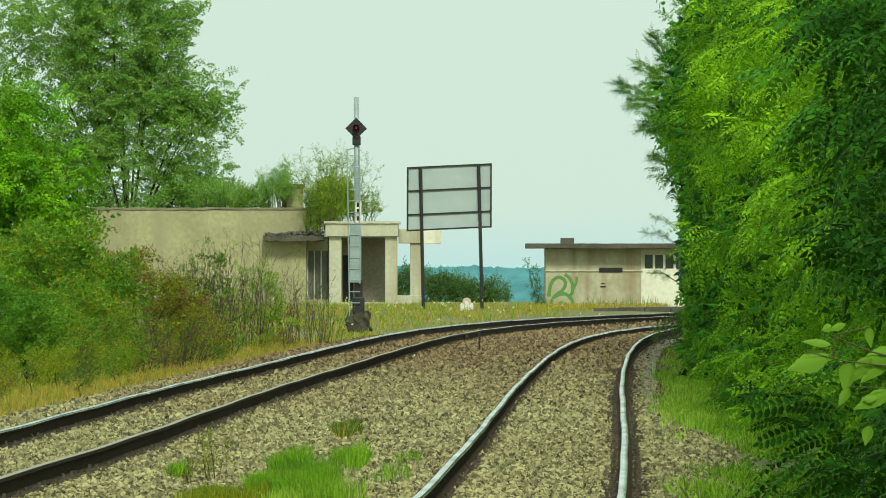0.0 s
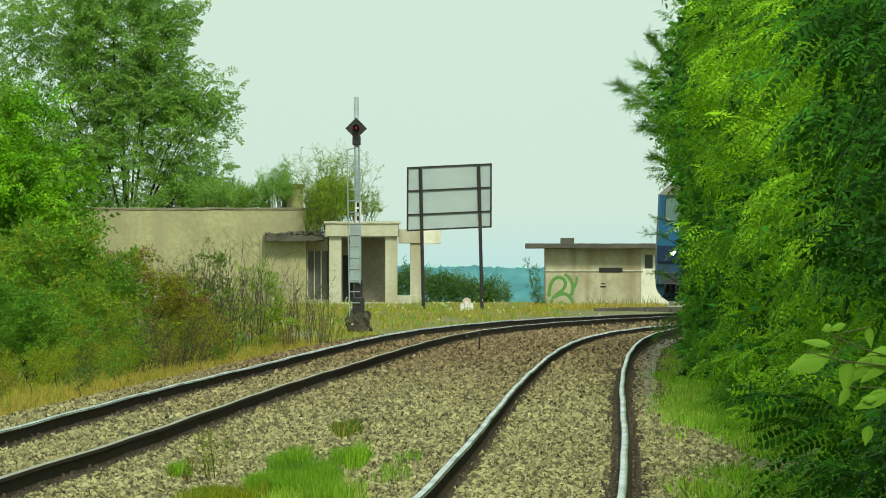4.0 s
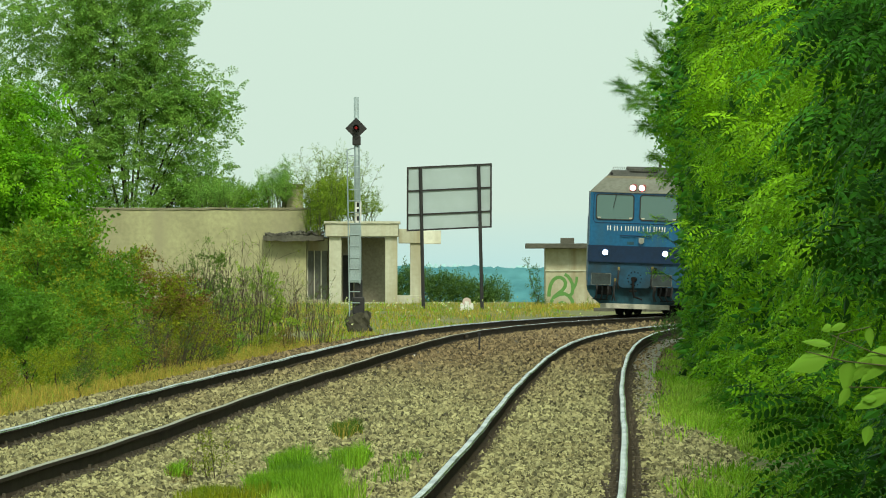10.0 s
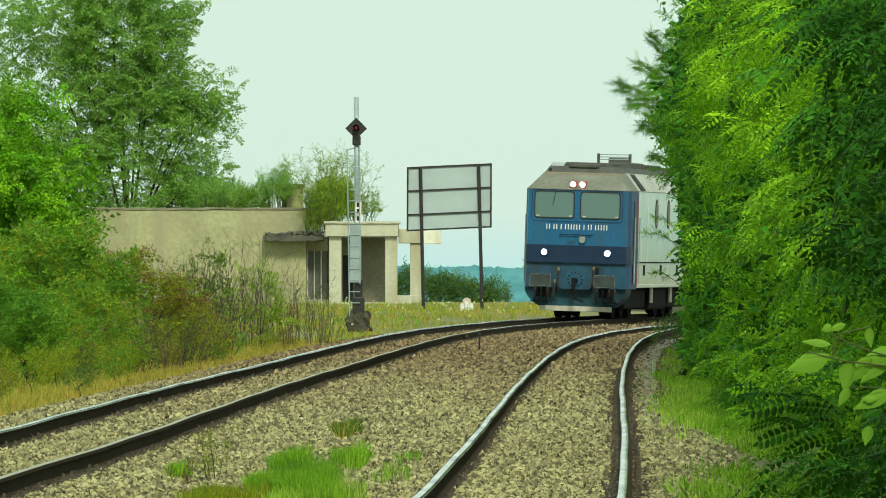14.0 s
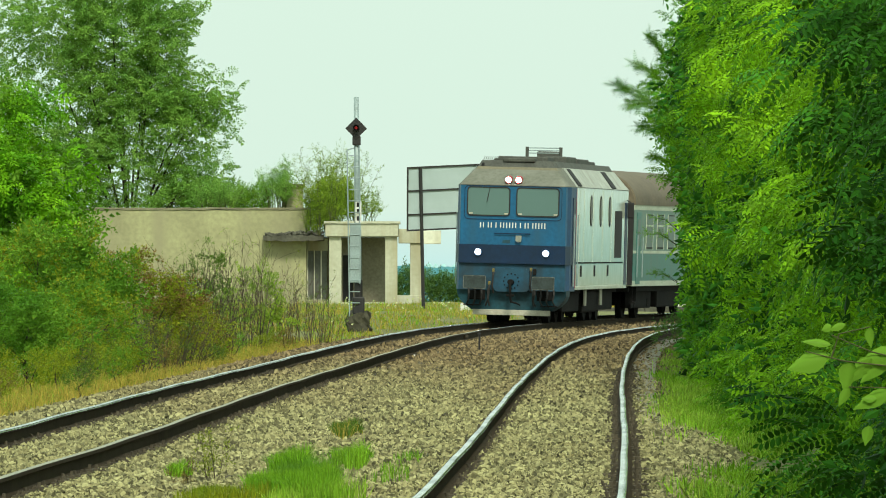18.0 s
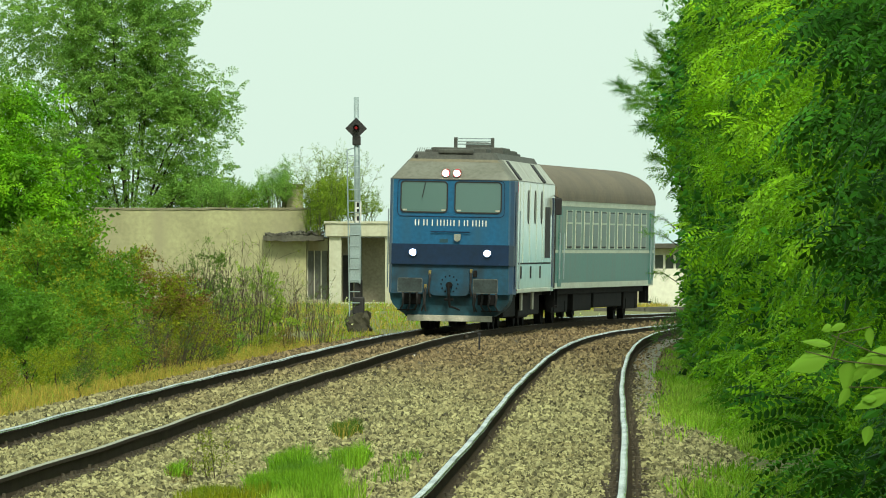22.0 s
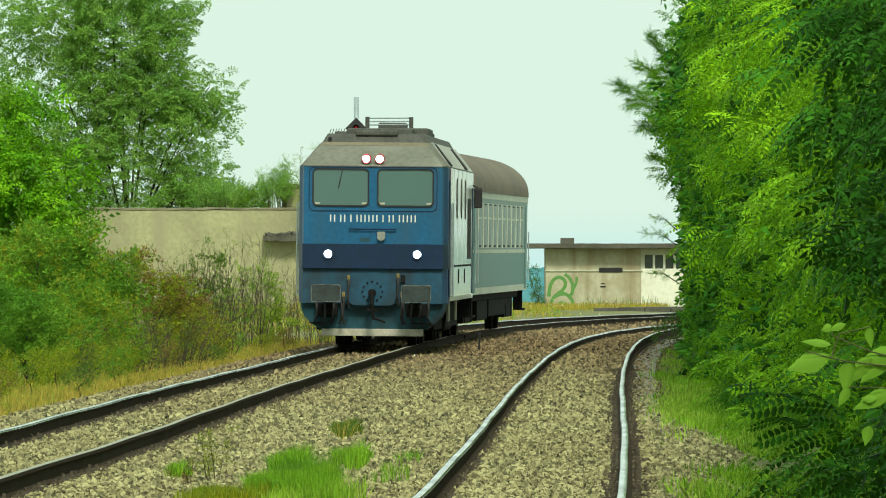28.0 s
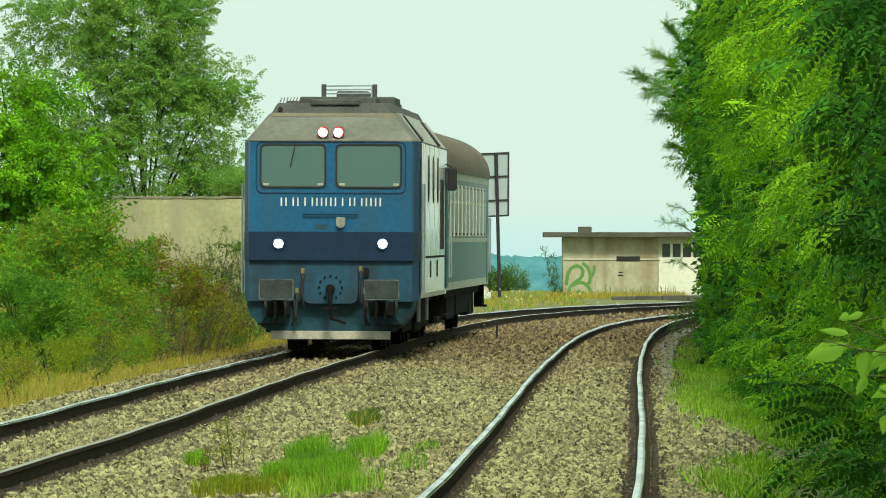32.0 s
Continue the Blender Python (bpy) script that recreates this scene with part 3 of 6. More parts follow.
    vol = lobes[:, 3] * lobes[:, 5]
    k = rng.choice(len(lobes), n, p=vol / vol.sum())
    d = rng.normal(0, 1, (n, 3))
    d /= np.linalg.norm(d, axis=1, keepdims=True)
    r = rng.uniform(shell ** 3, 1, n) ** (1 / 3)
    bump = 1 + lumps * np.sin(d[:, 0] * 7 + k * 1.7) * np.sin(d[:, 2] * 8 + k) + lumps * 0.6 * np.sin(d[:, 1] * 13 + k * 2.1) * np.sin(d[:, 2] * 15)
    p = lobes[k, :3] + d * lobes[k, 3:] * (r * bump)[:, None]
    return p, d


def limb(bm, pts, r0, r1, n=6):
    pts = [Vector(p) for p in pts]
    rings = []
    for i, p in enumerate(pts):
        d = (pts[min(i + 1, len(pts) - 1)] - pts[max(i - 1, 0)]).normalized()
        a = d.orthogonal().normalized()
        if rings:
            a = (last - d * last.dot(d)).normalized()
        last, b = a, d.cross(a)
        r = r0 + (r1 - r0) * i / (len(pts) - 1)
        rings.append([p + (a * math.cos(k * 2 * math.pi / n) + b * math.sin(k * 2 * math.pi / n)) * r for k in range(n)])
    return loft(bm, rings, True, True)


def tree(name, x, y, lobes, tmpl, count, size, leaf_mat, label, category, seed, trunk=0.12, droop=-0.15, shell=0.55, group="", lean=0.0, lumps=0.22, mix=None, sprays=0, reach=0.55, extra=(), tips=(), bunch=0.4,
         hollow=2, bias=(0, 0, 0), tidy=0.34, clip=None, upper=None, clusters=0, tufts=0, gather=0.25, core=None, flat=0.45, facing=None):
    """A tree or bush: trunk, limbs to each lobe with side branches, and a crown of leaf groups."""
    rng, r = np.random.default_rng(seed), random.Random(seed)
    z = float(ground_z(x, y))
    top = thing(name, pose(x, y, z - 0.03), label, category, group)
    loc = [(a - x, b - y, c - z, *q) for a, b, c, *q in lobes]
    low = min(l[2] for l in loc)
    fork = Vector((lean, 0, max(0.25, low * 0.45)))
    bm = limb(B(), [(0, 0, 0), (lean * 0.3 + 0.03, 0, fork.z * 0.5), fork], trunk, trunk * 0.75, 8)
    part("trunk", bm, "bark", top)
    for l in loc:
        bm = B()
        c = Vector(l[:3])
        mid = fork.lerp(c, 0.5) + Vector((r.uniform(-.2, .2), r.uniform(-.2, .2), 0.15 * c.z * r.random()))
        limb(bm, [fork, mid, c + Vector((0, 0, l[5] * 0.55))], trunk * 0.55, trunk * 0.12)
        stem = part("limb", bm, "bark", top)
        for _ in range(3):
            bm = B()
            e = c + Vector((r.uniform(-1, 1) * l[3], r.uniform(-1, 1) * l[4], r.uniform(-.7, .9) * l[5])) * 0.85
            a = mid.lerp(c, r.uniform(0.2, 1))
            limb(bm, [a, a.lerp(e, 0.5) + Vector((0, 0, 0.08 * l[5])), e], trunk * 0.16, trunk * 0.04, 4)
            part("branch", bm, "bark", stem)
    loc += [(a - x, b - y, c - z, *q) for a, b, c, *q in extra]
    p, d = lobes_points(loc, count, rng, shell, lumps)
    p[:, 2] = np.maximum(p[:, 2], 0.06)
    way = d * 0.8 + rng.normal(0, 0.5, d.shape)
    way[:, 2] += droop
    if tufts:
        # boughs fan out from branch ends all over the crown
        weight = np.ones(count)
        if facing:
            # a tree at the wood's edge bears its leaves on the open side
            weight = np.where(d @ np.array(facing) > -0.15, 1.0, 0.06)
        pick = rng.choice(count, tufts, replace=False, p=weight / weight.sum())
        q = rng.integers(0, tufts, count)
        p = p[pick][q] + rng.normal(0, gather, (count, 3)) * np.array([1, 1, 0.75])
        p[:, 2] = np.maximum(p[:, 2], 0.06)
        way = d[pick][q] * np.array([0.9, 0.9, 0.5]) + rng.normal(0, 0.5, (count, 3)) + np.array(bias)
        way[:, 2] += droop
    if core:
        # inner leaves; the hedge gives them the darker leaf copy as their shade
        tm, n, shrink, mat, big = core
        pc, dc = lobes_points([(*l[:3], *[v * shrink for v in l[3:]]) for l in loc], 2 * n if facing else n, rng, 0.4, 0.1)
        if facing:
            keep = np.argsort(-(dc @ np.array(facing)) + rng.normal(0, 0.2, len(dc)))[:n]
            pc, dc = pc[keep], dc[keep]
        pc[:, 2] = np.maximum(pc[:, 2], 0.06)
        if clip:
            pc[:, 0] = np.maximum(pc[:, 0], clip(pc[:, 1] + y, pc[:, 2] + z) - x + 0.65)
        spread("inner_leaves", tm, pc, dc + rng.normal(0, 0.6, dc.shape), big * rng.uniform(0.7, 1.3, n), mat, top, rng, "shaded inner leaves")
    if sprays:
        # leaves set left and right along short, flat, drooping side branches
        k = rng.integers(0, sprays, count)
        # boughs gather in bunches with hollows between them
        m = min(len(p), hollow * sprays)
        score = np.sin(2.1 * p[:m, 0] + seed) + np.sin(2.6 * p[:m, 2] + 1.7 * seed) + np.sin(1.3 * p[:m, 1]) + rng.normal(0, bunch, m)
        best = np.argsort(-score)[:sprays]
        c, o = p[best], d[best] * np.array([1, 1, 0.55]) + rng.normal(0, 0.25, (sprays, 3)) + np.array(bias)
        o /= np.linalg.norm(o, axis=1, keepdims=True)
        if clusters:
            # boughs fan out from a few branch ends, with deep gaps between these
            pick = rng.choice(m, clusters, replace=False)
            q = rng.integers(0, clusters, sprays)
            c = p[pick][q] + rng.normal(0, 0.10, (sprays, 3))
            o = d[pick][q] * np.array([0.7, 0.7, 0.4]) + rng.normal(0, 0.6, (sprays, 3)) * np.array([1, 1, 0.55]) + np.array(bias)
            o /= np.linalg.norm(o, axis=1, keepdims=True)
        side = np.cross(o, [0, 0, 1.0])
        side /= np.linalg.norm(side, axis=1, keepdims=True) + 1e-9
        t, sg = rng.random(count), rng.choice([-1.0, 1.0], count)
        p = c[k] + o[k] * (t * reach)[:, None] + rng.normal(0, 0.07, (count, 3))
        p[:, 2] = np.maximum(p[:, 2] - 0.25 * reach * t * t, 0.06)
        way = o[k] * (0.35 + 0.9 * t)[:, None] + side[k] * (sg * (1.05 - 0.6 * t))[:, None] + rng.normal(0, tidy, (count, 3))
        way[:, 2] -= 0.28
    s = size * rng.uniform(0.7, 1.3, count)
    if clip:
        # passing trains keep this side cut back
        low_x = clip(p[:, 1] + y, p[:, 2] + z) - x + (0.20 if tufts else 0.0)
        out = p[:, 0] < low_x + (0.35 if tufts else 0.15)
        p[:, 0] = np.where(p[:, 0] < low_x, low_x + np.abs(rng.normal(0, 0.07, count)), p[:, 0])
        way[out, 0] = np.abs(way[out, 0]) * 0.25 if tufts else way[out, 0] * 0.35
    # high crown out of view, added to cast shade on the leaves below
    if upper:
        up_lobes, up_count = upper
        pu, du = lobes_points([(a - x, b - y, c - z, *q) for a, b, c, *q in up_lobes], up_count, rng, 0.2, 0.2)
        spread("crown", WOODY, pu, du + rng.normal(0, 0.5, du.shape), rng.uniform(1.0, 1.7, up_count), leaf_mat, top, rng, "unseen high crown added to shade the leaves below")
    for a, b, n, tm, grow in tips:
        a, b = Vector((a[0] - x, a[1] - y, a[2] - z)), Vector((b[0] - x, b[1] - y, b[2] - z))
        tw = part("branch", limb(B(), [a, a.lerp(b, 0.5) + Vector((0, 0, 0.12 * (b - a).length)), b], trunk * 0.12, trunk * 0.03, 4), "bark", top)
        t = rng.uniform(0.25, 1.0, n)
        q = np.array(a)[None] * (1 - t)[:, None] + np.array(b)[None] * t[:, None]
        q[:, 2] += 0.12 * (b - a).length * 4 * t * (1 - t)
        w = np.array((b - a).normalized())[None] + rng.normal(0, 0.45, (n, 3))
        spread("spray", tm, q, w, grow * rng.uniform(0.7, 1.2, n), leaf_mat, tw, rng, kind="stuff")
    if mix:
        sel = rng.random(count) < mix[1]
        spread("crown", tmpl, p[~sel], way[~sel], s[~sel], leaf_mat, top, rng, roll=0.6)
        spread("crown", tmpl, p[sel], way[sel], s[sel], mix[0], top, rng, roll=0.6)
    else:
        spread("crown", tmpl, p, way, s, leaf_mat, top, rng, roll=min(0.4, tidy + 0.06) if sprays else flat)
    return top


def blades(name, places, height, width, material, label, seed, lean=0.35, droop=0.35, parent=None, patchy=False):
    """Grass: tapered bent blades at the places given."""
    rng = np.random.default_rng(seed)
    n = len(places)
    h = height * rng.uniform(0.45, 1.25, n)
    if patchy:
        px, py = places[:, 0], places[:, 1]
        lump = np.sin(2.3 * px + 0.21 * py + seed) + np.sin(1.1 * px - 0.13 * py + 2 * seed) + np.sin(5.1 * px + 0.4 * py) + 0.6 * rng.normal(0, 1, n)
        h = h * np.clip(0.75 + 0.35 * lump, 0.25, 2.0)
    w = width * rng.uniform(0.6, 1.4, n)
    a, b = rng.uniform(0, 6.28, n), rng.uniform(0, 6.28, n)
    ln = np.abs(rng.normal(0, lean, n))
    dx, dy = np.cos(a) * ln * h, np.sin(a) * ln * h
    wx, wy = np.cos(b) * w / 2, np.sin(b) * w / 2
    x, y, z = places.T
    v = np.stack([np.stack([x - wx, y - wy, z - 0.02], -1), np.stack([x + wx, y + wy, z - 0.02], -1),
                  np.stack([x + dx * .45 - wx * .8, y + dy * .45 - wy * .8, z + h * .6], -1), np.stack([x + dx * .45 + wx * .8, y + dy * .45 + wy * .8, z + h * .6], -1),
                  np.stack([x + dx * 1.2, y + dy * 1.2, z + h * (1 - droop * ln)], -1)], 1)
    f = np.array([(0, 1, 3), (0, 3, 2), (2, 3, 4)])[None] + 5 * np.arange(n)[:, None, None]
    ob = arrays(name, v.reshape(-1, 3), f.reshape(-1, 3), material, parent)
    return tagged(ob, label, "grass", "", "stuff")


def twiggy(name, x, y, stems, height, radius, label, category, seed, material="twig", thick=0.012, leaf=None, group=""):
    """A bush of bare upright shoots with side twigs, and a few leaves."""
    r, rng = random.Random(seed), np.random.default_rng(seed)
    z = float(ground_z(x, y))
    top = thing(name, pose(x, y, z), label, category, group)
    tips = []
    for _ in range(stems):
        bm = B()
        a, q = r.uniform(0, 6.28), radius * math.sqrt(r.random())
        b = Vector((q * math.cos(a) * 0.6, q * math.sin(a) * 0.6, 0))
        h = height * r.uniform(0.45, 1.12)
        out = Vector((math.cos(a), math.sin(a), 0)) * radius * r.uniform(0.1, 0.8)
        path = [b + out * t ** 1.5 + Vector((r.uniform(-1, 1), r.uniform(-1, 1), 0)) * 0.05 * h * t + Vector((0, 0, h * t)) for t in (0.0, 0.28, 0.52, 0.78, 1.0)]
        limb(bm, path, thick, thick * 0.35, 4)
        for _ in range(5):
            k = r.randint(1, 3)
            s = path[k].lerp(path[k + 1], r.random())
            t = s + (out.normalized() * r.uniform(-0.1, 0.3) + Vector((r.uniform(-.3, .3), r.uniform(-.3, .3), r.uniform(0.12, 0.45)))) * height * 0.42
            m = s.lerp(t, 0.5) + Vector((r.uniform(-1, 1), r.uniform(-1, 1), 0)) * 0.03 * height
            limb(bm, [s, m, t], thick * 0.5, thick * 0.2, 3)
            tips += [s.lerp(t, r.random()) for _ in range(2)] + [t]
        tips += [path[k].lerp(path[k + 1], r.random()) for k in (2, 3, 3)]
        part("shoot", bm, material, top)
    if leaf:
        mat, tm, size, share = leaf
        tips = [t for t in tips if r.random() < share]
        p = np.array([t[:] for t in tips])
        w = rng.normal(0, 0.6, p.shape) + np.array([0, 0, 0.5])
        spread("leaves", tm, p, w, size * rng.uniform(0.6, 1.3, len(p)), mat, top, rng)
    return top


# ---- station ruin, outbuilding ----
def ragged(bm, cuts, amount, scale=2.0, drop=0.0):
    """Breaks up a block's faces and edges as worn concrete."""
    bmesh.ops.subdivide_edges(bm, edges=[e for e in bm.edges if e.calc_length() > 0.9], cuts=cuts, use_grid_fill=True)
    for q in bm.verts:
        n = noise.noise(q.co * scale) + 0.6 * noise.noise(q.co * scale * 3.3)
        q.co.z += amount * n - drop * max(0, noise.noise(Vector((q.co.x * 1.3, 0, 4.0))))
        q.co.y += 0.6 * amount * noise.noise(q.co * scale + Vector((0, 7, 0)))
    return bm


def build_station():
    y = 430.0
    st = thing("station_building", pose(0, 0, 0), "derelict flat-roofed station building with stained cream plaster walls", "building")
    part("wall", box(B(), -18.5, -6.62, y, y + 10, -0.3, 4.60, 0.03), "plaster", st, "stained cream plaster wall block")
    part("parapet", ragged(box(B(), -18.55, -6.58, y - 0.05, y + 10, 4.605, 4.70), 60, 0.035, 1.6), "coping", st, "weathered parapet coping")
    part("back_wall", box(B(), -5.2, -2.35, y + 0.6, y + 0.9, -0.3, 3.28), "inside", st, "darker grey-brown inner wall of the porch")
    part("back_wall", box(B(), -6.61, -5.2, y + 0.9, y + 1.2, -0.3, 3.28), "inside", st, "darker grey-brown inner wall of the porch")
    # window wall between the wing and the porch
    ww = part("window_wall", box(B(), -6.61, -5.60, y + 0.55, y + 0.75, -0.3, 0.25), "plaster_pale", st)
    part("lintel", box(B(), -6.61, -5.60, y + 0.55, y + 0.75, 2.62, 3.2), "plaster_pale", st)
    for i in range(3):
        x0 = -6.60 + i * 0.33
        w = part("window", box(B(), x0 + 0.05, x0 + 0.30, y + 0.66, y + 0.70, 0.25, 2.62), "pane_grey", st, "dusty grey window pane")
        bm = box(B(), x0, x0 + 0.05, y + 0.58, y + 0.72, 0.25, 2.62)
        part("mullion", bm, "plaster_white", w)
    # broken canopy slab with rubble on top
    bm = ragged(box(B(), -8.70, -5.75, y - 0.85, y - 0.02, 3.10, 3.36), 22, 0.06, 3.0)
    canopy = part("canopy_slab", bm, "roof_dark", st, "crumbling blackened canopy slab")
    r = random.Random(4)
    bm = B()
    for _ in range(90):
        x = r.uniform(-8.6, -5.85)
        s = r.uniform(0.06, 0.16)
        yy = y - 0.75 + r.random() * 0.65
        m = pose(x, yy, 3.38 + 0.14 * (x > -7.6) * r.random(), r.uniform(-40, 40), r.uniform(-40, 40), r.uniform(0, 180))
        vs = bmesh.ops.create_icosphere(bm, subdivisions=1, radius=s, matrix=m @ Matrix.Diagonal((1.4, 0.9, 0.6, 1)))["verts"]
        for q in vs:
            q.co += Vector((r.uniform(-1, 1), r.uniform(-1, 1), r.uniform(-1, 1))) * s * 0.3
    part("rubble", bm, "roof_dark", canopy, "dark rubble and moss")["kind"] = "stuff"
    # porch roof and columns
    bm = box(B(), -5.68, -2.16, y - 2.2, y + 4.3, 3.30, 3.92, 0.03)
    part("porch_roof", bm, "plaster_pale", st, "pale rendered porch roof slab")
    part("roof_edge", ragged(box(B(), -5.75, -2.08, y - 2.28, y + 4.3, 3.925, 4.03), 24, 0.03, 2.5), "plaster_pale", st, "chipped pale roof edge")
    for x in (-5.5, -2.80):
        part("column", box(B(), x, x + 0.60, y - 2.0, y - 1.4, -0.3, 3.30, 0.03), "plaster_pale", st)
    # dark sheet in place of an opening's unlit depth
    part("door_opening", box(B(), -4.85, -4.35, y + 0.55, y + 0.62, -0.1, 2.4, 0.01), "dark", st, "doorway, its unlit inside painted dark")
    part("plinth", box(B(), -6.6, -2.2, y - 1.9, y - 1.5, -0.3, 0.12, 0.02), "plaster_pale", st)
    part("beam", box(B(), -2.16, -1.05, y + 0.3, y + 3.0, 2.98, 3.68, 0.02), "plaster_pale", st)
    part("beam_end", box(B(), -1.05, -0.10, y + 0.32, y + 2.9, 2.95, 3.60, 0.02), "plaster_white", st)
    part("column", box(B(), -1.60, -1.06, y + 0.4, y + 0.9, -0.3, 2.98, 0.03), "plaster_pale", st)
    part("parapet_low", box(B(), -2.30, -1.02, y + 0.3, y + 0.65, -0.3, 0.45, 0.02), "plaster_pale", st)
    ch = part("chimney", box(B(), -7.86, -6.85, y + 4, y + 5, 4.7, 5.75, 0.03), "plaster", st)
    part("chimney_cap", box(B(), -7.98, -6.75, y + 3.9, y + 5.1, 5.75, 5.90, 0.03), "concrete", ch)


def build_outbuilding():
    y = 377.0
    ob = thing("outbuilding", pose(0, 0, 0), "low derelict rendered outbuilding with flat concrete roof and graffiti", "building")
    part("wall", box(B(), 4.36, 8.42, y, y + 5, -0.3, 2.60, 0.02), "plaster_leaky", ob, "cream rendered wall")
    part("panel", ragged(box(B(), 5.75, 7.90, y - 0.06, y + 0.2, -0.3, 1.55), 14, 0.025, 3.0), "plaster_leaky", ob, "patched and rust-stained lower wall panel")
    part("ledge", box(B(), 4.33, 8.5, y - 0.05, y + 0.1, 1.62, 1.68, 0.01), "plaster_pale", ob)
    # solid dark boxes in place of shade in the slot and vents
    part("slot", box(B(), 6.63, 7.63, y - 0.10, y + 0.1, 1.60, 1.78, 0.01), "dark", ob, "slot under a beam, its shade painted dark")
    part("vent", box(B(), 6.68, 6.92, y - 0.075, y, 0.94, 1.0), "dark", ob)
    part("vent", box(B(), 6.70, 6.90, y - 0.075, y, 1.08, 1.12), "dark", ob)
    # whitewashed wing with three window openings
    part("wing_wall", box(B(), 8.42, 15.5, y + 0.02, y + 5, -0.3, 1.74, 0.02), "plaster_white", ob, "whitewashed wall")
    part("wing_wall", box(B(), 8.42, 8.58, y + 0.02, y + 5, 1.74, 2.60, 0.01), "plaster_pale", ob)
    part("wing_head", box(B(), 8.58, 15.5, y + 0.02, y + 5, 2.32, 2.60, 0.01), "plaster_pale", ob)
    x = 8.58
    while x < 15:
        w = part("window", box(B(), x, x + 0.34, y + 0.16, y + 0.2, 1.74, 2.32), "dim_pane", ob, "dim dirty window pane")
        part("mullion", box(B(), x + 0.34, x + 0.44, y + 0.03, y + 0.2, 1.74, 2.32), "plaster_white", w)
        x += 0.44
    rf = part("roof_slab", ragged(box(B(), 3.54, 15.8, y - 0.75, y + 5.6, 2.61, 2.80), 50, 0.022, 1.8), "roof_dark", ob, "stained concrete roof slab")
    part("chimney", box(B(), 5.02, 5.60, y + 1.5, y + 2.2, 2.80, 3.05, 0.02), "roof_dark", ob)
    # graffiti: a loop with a tail, sprayed thin on the wall
    bm, layer = B(), [0.006]

    def stroke(pts, w):
        layer[0] += 0.003
        pts = [Vector(p) for p in pts]
        prev = None
        for i, p in enumerate(pts):
            d = (pts[min(i + 1, len(pts) - 1)] - pts[max(i - 1, 0)]).normalized()
            nn = Vector((-d.y, d.x)) * w / 2
            cur = [bm.verts.new((q.x, y - layer[0], q.y)) for q in (p + nn, p - nn)]
            if prev:
                bm.faces.new((prev[0], prev[1], cur[1], cur[0]))
            prev = cur
    stroke([(4.50, 0.55), (4.52, 0.80), (4.57, 1.05), (4.70, 1.27), (4.85, 1.36), (4.99, 1.37), (5.13, 1.29), (5.21, 1.15), (5.19, 0.98), (5.08, 0.82), (4.88, 0.67), (4.72, 0.53), (4.62, 0.36), (4.57, 0.02)], 0.15)
    stroke([(4.76, 0.55), (4.95, 0.65), (5.18, 0.67), (5.36, 0.57), (5.48, 0.40), (5.55, 0.20), (5.58, 0.0)], 0.15)
    stroke([(5.17, 1.50), (5.30, 1.42), (5.42, 1.27), (5.50, 1.08), (5.52, 0.90), (5.49, 0.70), (5.38, 0.56)], 0.14)
    stroke([(5.69, 1.40), (5.68, 1.22), (5.63, 1.05), (5.55, 0.88)], 0.11)
    stroke([(4.78, 0.06), (4.90, 0.24), (5.06, 0.31), (5.22, 0.24), (5.32, 0.08)], 0.12)
    part("graffiti", bm, "green_paint", ob, "green sprayed loops of graffiti")


def build_platform():
    m = pose(5.6, 333, 0.10, 0, 0, -16)
    pl = thing("platform", m, "low weathered concrete platform edge beside the track", "platform", kind="structure")
    for i in range(12):
        part("slab", box(B(), 0.05 + i * 1.0, 1.02 + i * 1.0, 0, 2.4, -0.2, 0.16 + 0.02 * (i % 3), 0.03), "roof_dark", pl)


def build_board():
    m = pose(0.24, 365, 0.0) @ Matrix(((1, 0, 0, 0), (0, 1, 0, 0), (0.05, 0, 1, 0), (0, 0, 0, 1))) @ pose(0, 0, 0, 0, 0.2, 4)
    bd = thing("notice_board", pose(0, 0, 0), "large grey sheet board seen from behind on two black steel posts", "billboard")
    x0, x1, z0, z1 = -1.72, 1.72, 3.38, 5.96
    for a, b in ((x0, -1.2), (-1.2, 1.2), (1.2, x1)):
        for c, d in ((z0, 4.02), (4.02, 5.0), (5.0, z1)):
            part("panel", box(B(), a + 0.012, b - 0.012, 0, 0.02, c + 0.012, d - 0.012, 0, m), "board", bd)
    for z in (z0, 4.02, 5.0, z1):
        part("rail", box(B(), x0 - 0.03, x1 + 0.03, -0.05, -0.003, z - 0.035, z + 0.035, 0, m), "black", bd)
    for x in (x0, x1):
        part("side_bar", box(B(), x - 0.035, x + 0.035, -0.055, 0.0, z0, z1, 0, m), "black", bd)
    for xt, xb in ((-1.20, -0.80), (1.2, 1.62)):
        bm = B()
        top, foot = m @ Vector((xt, -0.10, z1)), Vector((xb, 365 - 0.1, -0.3))
        tube(bm, foot, top, 0.075, 8)
        part("post", bm, "black", bd)


def build_signal():
    sg = thing("railway_signal", pose(-2.30, 235, 0), "silver signal mast with ladder and black diamond target showing red", "signal")
    bm = box(B(), -0.25, 0.37, -0.3, 0.3, -0.3, 0.54)
    bmesh.ops.subdivide_edges(bm, edges=bm.edges[:], cuts=5, use_grid_fill=True)
    for q in bm.verts:
        q.co += Vector((noise.noise(q.co * 5), noise.noise(q.co * 5 + Vector((9, 0, 0))), noise.noise(q.co * 4 + Vector((0, 9, 0))))) * 0.13
        q.co.x *= 1 - 0.25 * max(0, q.co.z)
    part("foundation", bm, "moss", sg, "crumbled mossy dark concrete foundation")
